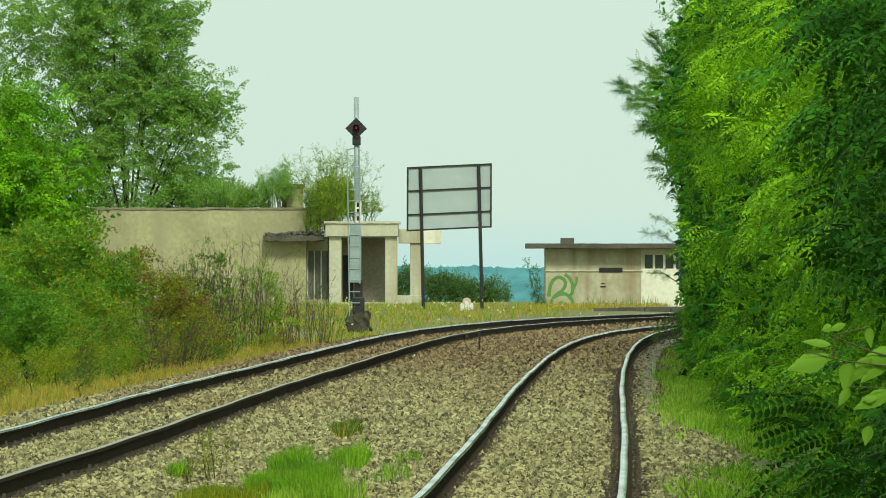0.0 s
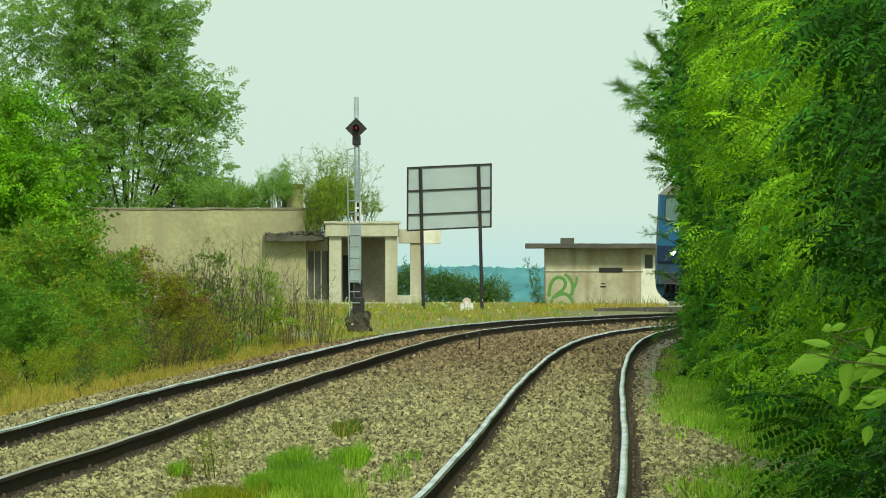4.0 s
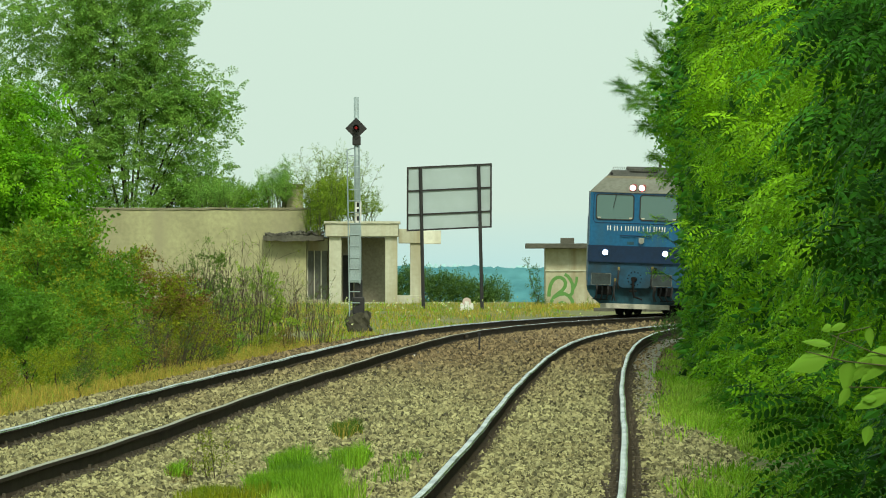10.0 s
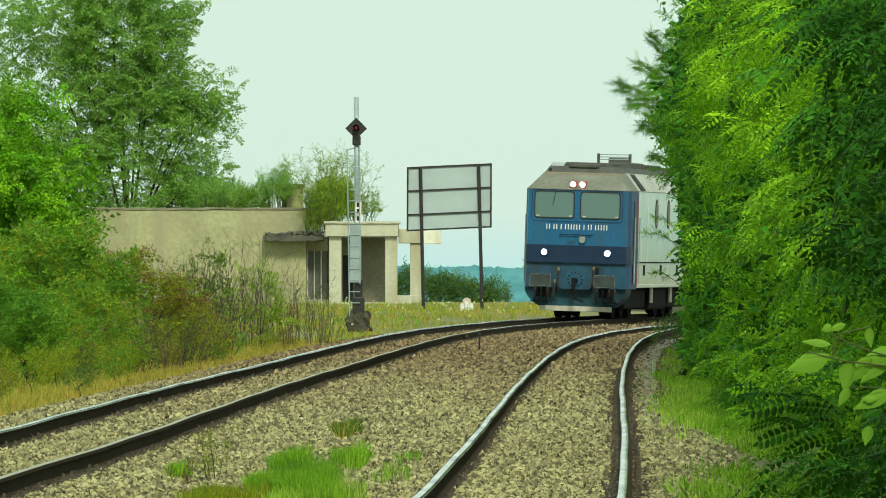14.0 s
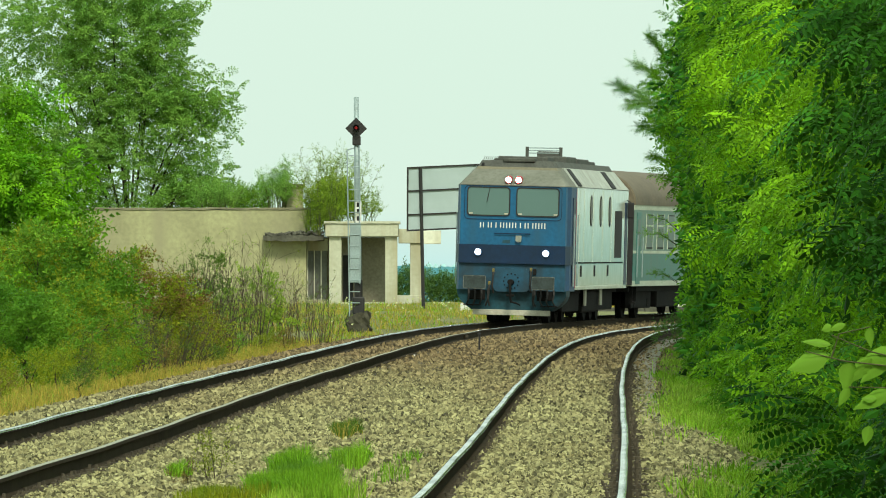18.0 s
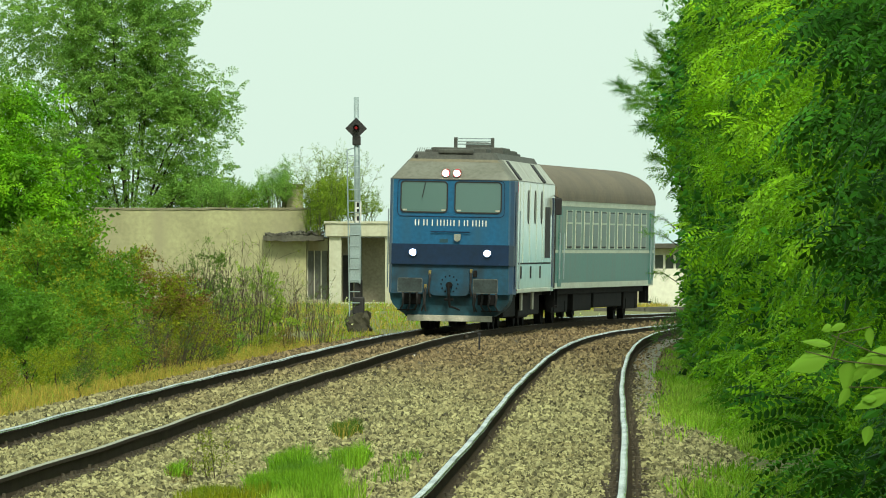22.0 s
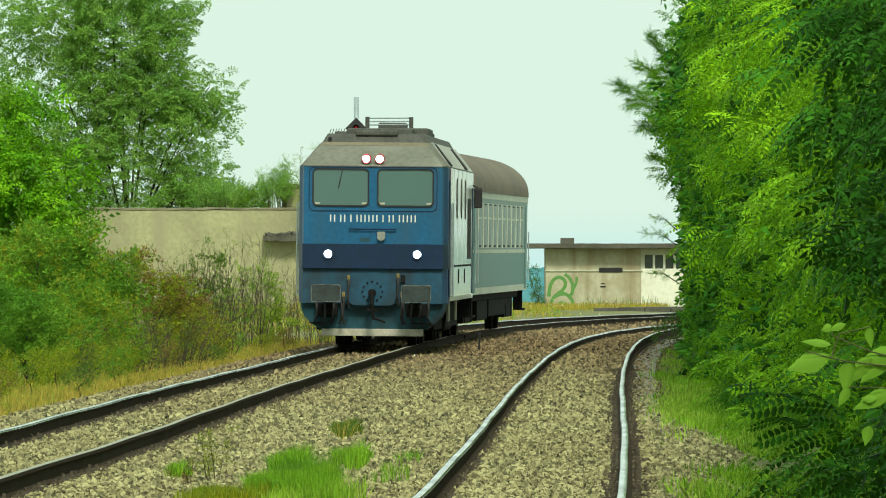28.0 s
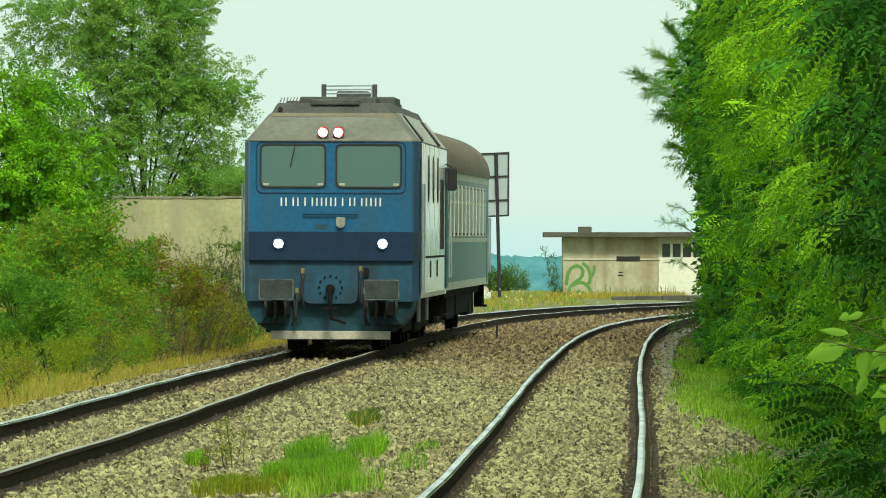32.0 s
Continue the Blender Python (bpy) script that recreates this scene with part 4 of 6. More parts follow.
    part("base_box", box(B(), -0.10, 0.22, -0.16, 0.16, 0.50, 0.96, 0.03), "black", sg, "black base casting")
    part("mast_foot", tube(B(), (0.06, 0, 0.8), (0.06, 0, 1.40), 0.11, 14), "black", sg)
    part("mast", tube(B(), (0.06, 0, 1.40), (0.0, 0, 6.26), 0.10, 14, 0.065), "silver", sg, smooth=True)
    bm = box(B(), -0.17, 0.13, -0.20, -0.13, 1.34, 2.9, 0.01)
    part("ladder_guard", bm, "silver", sg, "silver sheet guard on the ladder")
    ld = part("ladder", tube(tube(B(), (-0.17, -0.22, 0.4), (-0.24, -0.15, 4.85), 0.018, 6), (0.10, -0.22, 1.3), (0.08, -0.15, 4.85), 0.016, 6), "silver", sg)
    for i in range(14):
        z = 0.8 + i * 0.3
        part("rung", tube(B(), (-0.19, -0.21, z), (0.10, -0.21, z), 0.013, 6), "silver", ld)
    part("ladder_top", tube(tube(B(), (-0.24, -0.15, 4.85), (0.0, 0, 4.92), 0.016, 6), (0.08, -0.15, 4.85), (0.05, 0, 4.92), 0.016, 6), "silver", ld)
    c = pose(0.0, -0.14, 5.42)
    bm = B()
    box(bm, -0.205, 0.205, -0.02, 0.02, -0.205, 0.205, 0.004, c @ pose(0, 0, 0, 0, 45, 0))
    dm = part("target", bm, "black", sg, "black diamond target board")
    part("hood", tube(B(), (0.0, -0.34, 5.44), (0.0, -0.14, 5.44), 0.085, 16, cap=False), "black", dm)
    part("lens", tube(B(), (0.0, -0.18, 5.44), (0.0, -0.165, 5.44), 0.042, 16), "lamp_red", dm, "lit red lens")
    part("lamp_box", box(B(), -0.10, 0.12, -0.14, 0.1, 4.98, 5.22, 0.02), "black", dm)
    pl = part("number_plate", box(B(), -0.02, 0.14, -0.145, -0.135, 2.92, 3.48), "white_paint", sg, "small white plate with dark figures")
    for z in (2.98, 3.17, 3.34):
        part("figure_bar", box(B(), 0.015, 0.105, -0.152, -0.147, z, z + 0.12), "black", pl)


def build_marker():
    mk = thing("kilometre_stone", pose(0.94, 350, 0.02), "small white kilometre stone with a faded red top", "marker stone")
    part("stone", box(B(), -0.26, 0.26, -0.1, 0.1, -0.2, 0.34, 0.04), "white_paint", mk)
    bm = tube(B(), (0.0, -0.1, 0.40), (0.0, 0.1, 0.40), 0.17, 16)
    part("head", bm, "pink", mk, "rounded faded red head")
    part("panel", box(B(), -0.08, 0.08, -0.112, -0.098, 0.18, 0.42), "white_paint", mk)


# ---- train ----
def outline(w, wf, y0, y1, yc, rear=False):
    """Plan of a body piece: front width wf at y0 widening to w at yc, straight to y1."""
    return [(-wf, y0), (wf, y0), (w, yc), (w, y1), (-w, y1), (-w, yc)]


def prism(bm, plan, z0, z1, top=None):
    top = top or plan
    return loft(bm, [[(x, y, z0) for x, y in plan], [(x, y, z1) for x, y in top]])


def rounded(x0, x1, z0, z1, r, n=5):
    pts = []
    for cx, cz, a0 in ((x1 - r, z1 - r, 0), (x0 + r, z1 - r, 90), (x0 + r, z0 + r, 180), (x1 - r, z0 + r, 270)):
        for i in range(n + 1):
            a = radians(a0 + 90 * i / n)
            pts.append((cx + r * math.cos(a), cz + r * math.sin(a)))
    return pts


def plate(bm, pts, y0, y1):
    return loft(bm, [[(x, y0, z) for x, z in pts], [(x, y1, z) for x, z in pts]])


def ring(bm, outer, inner, y0, y1):
    """A frame between two rounded outlines."""
    o0, o1 = [bm.verts.new((x, y0, z)) for x, z in outer], [bm.verts.new((x, y1, z)) for x, z in outer]
    i0, i1 = [bm.verts.new((x, y0, z)) for x, z in inner], [bm.verts.new((x, y1, z)) for x, z in inner]
    n = len(outer)
    for k in range(n):
        j = (k + 1) % n
        for a, b in ((o0, i0), (o1, o0), (i0, i1)):
            bm.faces.new((a[k], a[j], b[j], b[k]))
    return bm


WHEELS = []


def wheelset(parent, y, r, half=0.75):
    bm = B()
    tube(bm, (-half, 0, 0), (half, 0, 0), 0.09, 10)
    for s in (-1, 1):
        tube(bm, (s * (half - 0.06), 0, 0), (s * (half + 0.07), 0, 0), r, 28)
        tube(bm, (s * (half - 0.10), 0, 0), (s * (half - 0.06), 0, 0), r + 0.03, 28)
        for k in range(5):
            a = k * 2 * math.pi / 5
            tube(bm, (s * (half + 0.07), math.cos(a) * r * 0.62, math.sin(a) * r * 0.62), (s * (half + 0.085), math.cos(a) * r * 0.62, math.sin(a) * r * 0.62), 0.05, 8)
    ob = part("wheelset", bm, "under", parent, "dark steel wheelset")
    WHEELS.append((ob, y, r))
    return ob


def build_loco():
    lo = thing("locomotive", pose(0, 0, 0), "blue and white diesel locomotive with lit headlamps and sooty grey roof", "locomotive")
    L = 16.0
    # cab: upper blue, navy band, lower blue
    cab = part("cab_front", prism(B(), outline(1.50, 1.40, 0.0, 1.75, 0.35), 2.06, 3.64), "loco_blue", lo, "mid-blue cab front and cab sides")
    part("navy_band", prism(B(), outline(1.515, 1.42, -0.03, 1.75, 0.35), 1.58, 2.06), "loco_navy", lo, "dark navy band")
    part("lower_front", prism(B(), outline(1.49, 1.41, 0.03, 1.75, 0.35), 0.86, 1.58), "loco_dirty", lo, "oil-stained blue buffer-beam front")
    part("crease", prism(B(), outline(1.525, 1.43, -0.05, 1.6, 0.35), 1.565, 1.585), "loco_navy", lo)
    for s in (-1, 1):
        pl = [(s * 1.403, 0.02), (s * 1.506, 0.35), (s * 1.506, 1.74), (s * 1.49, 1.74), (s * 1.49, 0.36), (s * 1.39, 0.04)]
        part("cab_side", prism(B(), pl if s > 0 else pl[::-1], 2.065, 3.61), "side_shade_blue", lo, "cab side, its blue darkened for the shade there")
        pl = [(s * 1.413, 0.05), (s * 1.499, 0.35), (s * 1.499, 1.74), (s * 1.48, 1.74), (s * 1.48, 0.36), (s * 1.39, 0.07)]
        part("cab_side", prism(B(), pl if s > 0 else pl[::-1], 0.88, 1.56), "side_shade_blue", lo, "cab side, its blue darkened for the shade there")
    # skirt curving in to the plough
    rings = []
    for z, w, y in ((0.87, 1.46, 0.12), (0.72, 1.44, 0.16), (0.58, 1.37, 0.20), (0.45, 1.24, 0.22), (0.33, 1.06, 0.24)):
        rings.append([(-w, y, z), (w, y, z), (w + 0.02, y + 0.7, z), (-w - 0.02, y + 0.7, z)])
    part("skirt", loft(B(), rings), "loco_low", lo, "grimy dark blue skirt")
    part("plough", box(B(), -1.03, 1.03, 0.16, 0.24, 0.20, 0.345, 0.01), "rim_white", lo, "dirty white plough edge")
    # windscreens
    part("screen_surround", ring(B(), rounded(-1.30, 1.30, 2.72, 3.62, 0.12), rounded(-1.285, 1.285, 2.735, 3.605, 0.11), -0.012, 0.01), "loco_navy", lo)
    for x0, x1 in ((-1.20, -0.11), (0.11, 1.20)):
        fr = part("windscreen_frame", ring(B(), rounded(x0 - 0.03, x1 + 0.03, 2.815, 3.585, 0.10), rounded(x0, x1, 2.845, 3.555, 0.08), -0.022, 0.01), "rubber", lo, "black rubber window seal")
        part("windscreen", plate(B(), rounded(x0, x1, 2.845, 3.555, 0.08), -0.008, 0.004), "cab_glass", fr, "grey-green windscreen reflecting sky")
        for xx in (x0 + 0.03, x1 - 0.12):
            part("sill_mark", box(B(), xx, xx + 0.10, -0.012, -0.006, 2.86, 2.90, 0.005), "rim_white", fr)
    part("wiper", tube(B(), (-0.70, -0.04, 3.18), (-0.62, -0.03, 3.56), 0.010, 5), "black", lo)
    # running number as plain bars
    xs, x = [], -0.90
    for n in (2, 0, 2, 0, 1, 0, 6, 0, 1, 0, 2, 0, 5):
        for _ in range(max(n, 1)):
            if n:
                xs.append(x)
            x += 0.080 if n else 0.045
    mid = (xs[0] + xs[-1]) / 2
    for x in xs:
        part("number_bar", box(B(), x - mid - 0.013, x - mid + 0.013, -0.006, 0.004, 2.505, 2.65), "white_paint", lo)
    # lamp, grab rail and headlamps
    part("grab_rail", tube(B(), (-0.48, -0.05, 2.36), (0.47, -0.05, 2.36), 0.014, 6), "loco_navy", lo)
    bm = tube(B(), (0.17, -0.09, 2.21), (0.17, 0.0, 2.21), 0.08, 20)
    bm = box(bm, 0.09, 0.25, -0.06, 0.0, 2.22, 2.31, 0.01)
    part("lamp_bracket", bm, "lamp_grey", lo, "round pale lamp bracket")
    part("name_plate", box(B(), -0.26, -0.06, -0.008, 0.003, 2.10, 2.19), "loco_low", lo)
    for x in (-0.9, 0.9):
        hb = part("headlamp", tube(B(), (x, -0.07, 1.855), (x, 0.0, 1.855), 0.105, 20), "loco_navy", lo, "round headlamp housing")
        part("headlamp_lens", tube(B(), (x, -0.078, 1.855), (x, -0.071, 1.855), 0.078, 20), "lamp_white", hb, "lit white lens")
    # the housing's red stands for the red glow around the lit lamps
    for x in (-0.145, 0.125):
        hb = part("roof_lamp", tube(B(), (x, 0.02, 3.78), (x, 0.35, 3.80), 0.095, 18), "red_lens", lo, "roof lamp, red glow around it painted as a rim")
        part("roof_lamp_lens", tube(B(), (x, 0.012, 3.78), (x, 0.019, 3.78), 0.075, 18), "lamp_white", hb, "lit white lens")
    for s in (-1, 1):
        pb = part("pipe_box", box(B(), s * 0.90 - 0.22, s * 0.90 + 0.20, 0.02, 0.3, 0.60, 0.86, 0.02), "under", lo, "oily black pipework under the buffer")
        for k in range(4):
            x = s * (0.62 + 0.17 * k)
            part("pipe", limb(B(), [(x, 0.0, 0.88), (x + 0.02, -0.10, 0.76), (x - 0.01 * s, -0.11, 0.58), (x + 0.05 * s, -0.02, 0.44 + 0.03 * (k % 2))], 0.028, 0.022, 6), "rubber", pb)
        part("step_plate", box(B(), s * 1.02 - 0.24, s * 1.02 + 0.20, -0.06, 0.2, 0.45, 0.475), "under", pb)
    # buffers with rectangular plates
    for s in (-1, 1):
        bf = part("buffer", box(B(), s * 0.91 - 0.30, s * 0.91 + 0.30, -0.62, -0.57, 0.89, 1.24, 0.03), "buffer", lo, "greasy rectangular buffer plate")
        part("buffer_rim", ring(B(), rounded(s * 0.91 - 0.30, s * 0.91 + 0.30, 0.89, 1.24, 0.03), rounded(s * 0.91 - 0.283, s * 0.91 + 0.283, 0.907, 1.223, 0.03), -0.627, -0.6), "buffer_edge", bf, "chipped pale plate edge")
        part("buffer_shank", tube(B(), (s * 0.89, -0.58, 1.06), (s * 0.89, 0.03, 1.06), 0.13, 14), "under", bf)
    part("coupler_plate", plate(B(), rounded(-0.48, 0.48, 0.82, 1.44, 0.14), -0.03, 0.04), "loco_dirty", lo, "rounded blue coupling plate")
    ck = part("coupling", tube(B(), (0, -0.30, 1.08), (0, -0.03, 1.08), 0.075, 14), "under", lo, "dark draw hook and screw coupling")
    bm = B()
    limb(bm, [(0.0, -0.32, 1.08), (0.01, -0.35, 0.86), (0.02, -0.31, 0.68), (0.04, -0.28, 0.54)], 0.036, 0.03, 8)
    limb(bm, [(0.04, -0.28, 0.56), (0.16, -0.27, 0.53), (0.28, -0.25, 0.48)], 0.03, 0.02, 8)
    box(bm, -0.10, 0.12, -0.33, -0.27, 0.70, 0.76, 0.01)
    part("screw_link", bm, "under", ck)
    for k in range(12):
        a = k * math.pi / 6
        part("bolt", tube(B(), (0.20 * math.cos(a), -0.05, 1.10 + 0.20 * math.sin(a)), (0.20 * math.cos(a), -0.03, 1.10 + 0.20 * math.sin(a)), 0.022, 6), "under", ck)
    for x, z in ((-0.48, 1.36), (0.52, 1.40), (-0.58, 1.02), (0.60, 1.02)):
        bm = limb(B(), [(x, -0.02, z), (x + 0.01, -0.14, z - 0.12), (x - 0.01, -0.16, z - 0.40), (x + 0.02, -0.1, z - 0.58)], 0.026, 0.024, 6)
        hs = part("brake_hose", bm, "rubber", lo)
        part("cock", box(B(), x - 0.03, x + 0.03, -0.06, 0.0, z - 0.04, z + 0.07, 0.01), "yellow", hs, "yellow cock handle")
    part("step_bracket", box(B(), 0.58, 0.66, -0.12, 0.0, 1.28, 1.44, 0.01), "under", lo)
    # cab sides: door outline, handrails
    for s in (-1, 1):
        part("cab_door", box(B(), s * 1.515 - 0.008, s * 1.515 + 0.008, 0.80, 1.50, 1.0, 3.35, 0.006), "loco_navy", lo, "dark blue cab door")
        part("handrail", tube(B(), (s * 1.57, 0.72, 1.0), (s * 1.57, 0.72, 2.9), 0.018, 6), "silver", lo)
        part("handrail", tube(B(), (s * 1.57, 1.62, 1.0), (s * 1.57, 1.62, 2.9), 0.018, 6), "silver", lo)
        part("red_line", box(B(), s * 1.508 - 0.004, s * 1.508 + 0.004, 1.66, 1.745, 0.95, 3.6), "red_lens", lo)
    # white side body
    part("side_body", prism(B(), [(-1.50, 1.752), (1.50, 1.752), (1.50, 14.25), (-1.50, 14.25)], 1.0, 3.64), "loco_white", lo, "streaked white body side")
    part("rear_cab", prism(B(), [(-1.50, 14.252), (1.50, 14.252), (1.50, 15.45), (1.30, L), (-1.30, L), (-1.50, 15.45)], 0.9, 3.64), "loco_white", lo)
    for s in (-1, 1):
        for y in (5.5, 8.0, 10.4):
            pts = [(y + 0.30 * math.cos(a), 3.02 + 0.42 * math.sin(a)) for a in np.linspace(0, 2 * math.pi, 20, endpoint=False)]
            bm = loft(B(), [[(s * 1.495, p, q) for p, q in pts], [(s * 1.512, p, q) for p, q in pts]])
            sw = part("side_window", bm, "rubber", lo, "oval side window with black seal")
            pts = [(y + 0.22 * math.cos(a), 3.02 + 0.35 * math.sin(a)) for a in np.linspace(0, 2 * math.pi, 20, endpoint=False)]
            part("pane", loft(B(), [[(s * 1.50, p, q) for p, q in pts], [(s * 1.516, p, q) for p, q in pts]]), "pane_grey", sw)
        part("side_grille", box(B(), s * 1.50 - 0.015, s * 1.50 + 0.015, 11.9, 13.7, 1.75, 3.05, 0.01), "dark", lo, "dark louvred side grille")
        part("rear_door", box(B(), s * 1.50 - 0.014, s * 1.50 + 0.014, 14.6, 15.2, 1.0, 3.3, 0.01), "loco_navy", lo)
        for y in (3.0, 6.5, 10.0):
            part("vent", box(B(), s * 1.50 - 0.012, s * 1.50 + 0.012, y, y + 0.35, 1.25, 1.55, 0.005), "under", lo)
        for y in (2.55, 3.7, 6.05, 8.55, 10.9):
            part("panel_seam", box(B(), s * 1.50 - 0.006, s * 1.50 + 0.006, y, y + 0.05, 1.62, 3.6), "coach_cream", lo)
        part("panel_seam", box(B(), s * 1.50 - 0.008, s * 1.50 + 0.008, 1.8, 14.2, 1.60, 1.64), "under", lo)
        part("sill_beam", box(B(), s * 1.46 - 0.05, s * 1.46 + 0.05, 1.8, 14.2, 0.9, 1.0, 0.01), "coach_cream", lo)
        part("mirror", box(B(), s * 1.62 - 0.09, s * 1.62 + 0.09, 15.0, 15.1, 2.86, 3.30, 0.03), "rubber", lo, "black rear-view mirror")
        part("mirror_arm", tube(B(), (s * 1.5, 15.05, 3.36), (s * 1.62, 15.05, 3.30), 0.015, 6), "rubber", lo)
    # roof: hipped front, sloped sides, sooty top with gear
    bm = prism(B(), outline(1.49, 1.40, 0.01, 1.75, 0.35), 3.64, 4.11, outline(1.12, 1.06, 0.75, 1.75, 1.0))
    part("roof_front", bm, "loco_roof", lo, "dust-grey sloped roof front")
    part("roof_lip", prism(B(), outline(1.16, 1.10, 0.66, 1.74, 0.92), 4.06, 4.125, outline(1.09, 1.03, 0.76, 1.74, 1.0)), "roof_tan", lo, "tan-stained edge under the roof deck")
    part("roof_front_box", box(B(), -0.40, 0.46, 0.86, 1.3, 4.26, 4.37, 0.03), "loco_soot", lo, "low sooty roof box")
    part("roof_vent_hole", tube(B(), (-0.92, 0.80, 4.19), (-0.92, 0.90, 4.19), 0.04, 12), "dark", lo)
    bm = prism(B(), [(-1.49, 1.752), (1.49, 1.752), (1.49, L - 0.3), (-1.49, L - 0.3)], 3.64, 4.14, [(-1.12, 1.752), (1.12, 1.752), (1.12, L - 1.0), (-1.12, L - 1.0)])
    part("roof_side", bm, "roof_pale", lo, "pale sloped roof sides")
    part("gutter", prism(B(), outline(1.51, 1.405, -0.012, 15.6, 0.35), 3.625, 3.645), "loco_roof", lo)
    bm = prism(B(), outline(1.10, 1.02, 0.80, 15.0, 1.0), 4.10, 4.30, outline(0.98, 0.90, 0.95, 14.9, 1.1))
    part("roof_deck", bm, "loco_soot", lo, "sooty roof deck")
    for y, half in ((2.7, 0.42), (11.6, 0.55)):
        for s in (-1, 1):
            m = Matrix.Translation((s * 1.31, y, 3.89)) @ pose(0, 0, 0, 0, s * 52, 0)
            part("roof_grille", box(B(), -0.28, 0.28, -half, half, -0.02, 0.02, 0.006, m), "dark", lo, "dark roof louvre")
    for x0, x1, y0, y1, z1 in ((-0.62, 0.72, 1.6, 3.2, 4.42), (-0.95, -0.35, 3.6, 5.2, 4.38), (0.35, 0.95, 4.0, 6.5, 4.46), (-0.8, 0.8, 8.4, 11.2, 4.44), (-0.7, 0.7, 11.8, 13.8, 4.40)):
        part("roof_hatch", box(B(), x0, x1, y0, y1, 4.28, z1, 0.03), "loco_soot", lo, "dark roof hatch")
    part("exhaust", box(B(), -0.25, 0.35, 7.6, 8.2, 4.3, 4.62, 0.04), "loco_soot", lo)
    rk = part("horn_rack", box(B(), -0.47, 0.49, 6.97, 7.03, 4.28, 4.36, 0.01), "loco_soot", lo, "roof rack with pale bars")
    for x in (-0.45, 0.47):
        part("rack_post", tube(B(), (x, 7.0, 4.3), (x, 7.0, 4.73), 0.045, 8), "loco_soot", rk)
    for z in (4.56, 4.63, 4.70):
        part("rack_bar", tube(B(), (-0.47, 7.0, z), (0.49, 7.0, z + 0.01), 0.014, 6), "silver", rk)
    for k in range(9):
        x = -0.95 + k * 0.055
        part("aerial_pin", tube(B(), (x, 1.1, 4.28), (x + 0.04, 1.1, 4.40), 0.008, 5), "loco_soot", lo)
    # under floor
    part("frame", box(B(), -1.2, 1.2, 0.8, 15.6, 0.78, 0.98, 0.02), "under", lo)
    part("fuel_tank", box(B(), -1.25, 1.25, 6.1, 9.9, 0.25, 0.88, 0.08), "under", lo, "dark fuel tank")
    for y0 in (1.5, 10.3):
        bg = part("bogie_side", box(B(), -1.20, -0.97, y0, y0 + 4.2, 0.30, 0.88, 0.04), "under", lo)
        bg = part("bogie_side", box(B(), 0.97, 1.20, y0, y0 + 4.2, 0.30, 0.88, 0.04), "under", lo, "dark frame of a three-axle bogie")
        for k in range(3):
            y = y0 + 0.45 + k * 1.65
            wheelset(lo, y, 0.55)
            for s in (-1, 1):
                part("axle_box", box(B(), s * 1.08 - 0.11, s * 1.08 + 0.11, y - 0.2, y + 0.2, 0.36, 0.74, 0.04), "under", bg)
    for y, z in ((6.0, 0.45), (10.1, 0.45)):
        part("side_plate", box(B(), 1.28, 1.33, y, y + 0.45, z, z + 0.5, 0.01), "rim_white", lo, "pale side plate")
    return lo


def build_coach():
    co = thing("coach", pose(0, 0, 0), "grey-green and teal passenger coach with brown roof and cream stripes", "railway coach")
    L, w = 24.9, 1.41
    def slab(z0, z1, mat, name, label="", out=0.0):
        return part(name, prism(B(), [(-w - out, 0.0 - out), (w + out, 0.0 - out), (w + out, L + out), (-w - out, L + out)], z0, z1), mat, co, label)
    slab(0.95, 1.10, "coach_cream", "sill_stripe", "cream stripe along the sill")
    slab(1.10, 1.88, "coach_low", "lower_body", "teal lower body side")
    slab(1.88, 1.96, "coach_cream", "waist_stripe", "cream waist stripe", 0.006)
    slab(1.96, 3.12, "coach_up", "upper_body", "grey-green window band")
    slab(3.12, 3.26, "coach_cream", "eaves_stripe", "cream eaves band", 0.012)
    rings = []
    for y in (0.0, 0.05, L - 0.05, L):
        k = 0.97 if y in (0.0, L) else 1.0
        rings.append([(1.44 * k * math.cos(a), y, 3.26 + 0.98 * k * math.sin(a) ** 0.85) for a in np.linspace(0.0, math.pi, 44)])
    part("roof", loft(B(), rings), "coach_roof", co, "brown arched roof", smooth=False)
    for s in (-1, 1):
        for k in range(10):
            y = 2.35 + k * 2.1
            bm = B()
            box(bm, s * 1.41 - 0.014, s * 1.41 + 0.014, y, y + 1.25, 2.02, 3.0, 0.01)
            wd = part("window", bm, "rubber", co, "dark-sealed coach window")
            part("pane", box(B(), s * 1.424 - 0.004, s * 1.424 + 0.004, y + 0.04, y + 1.21, 2.06, 2.66, 0), "coach_glass", wd)
            part("transom", box(B(), s * 1.424 - 0.008, s * 1.424 + 0.008, y + 0.02, y + 1.23, 2.655, 2.70, 0), "coach_cream", wd, "aluminium transom")
            for yy in (y - 0.06, y + 1.25):
                part("window_trim", box(B(), s * 1.41 - 0.018, s * 1.41 + 0.018, yy, yy + 0.06, 2.0, 3.02, 0), "coach_cream", wd, "pale window trim")
            part("pane", box(B(), s * 1.424 - 0.004, s * 1.424 + 0.004, y + 0.04, y + 1.21, 2.69, 2.97, 0), "coach_glass", wd)
        for y in (0.5, L - 1.3):
            dr = part("door", box(B(), s * 1.41 - 0.012, s * 1.41 + 0.012, y, y + 0.8, 1.0, 3.05, 0.01), "coach_low", co, "narrow teal vestibule door")
            part("pane", box(B(), s * 1.424 - 0.004, s * 1.424 + 0.004, y + 0.15, y + 0.65, 2.1, 2.85), "coach_glass", dr)
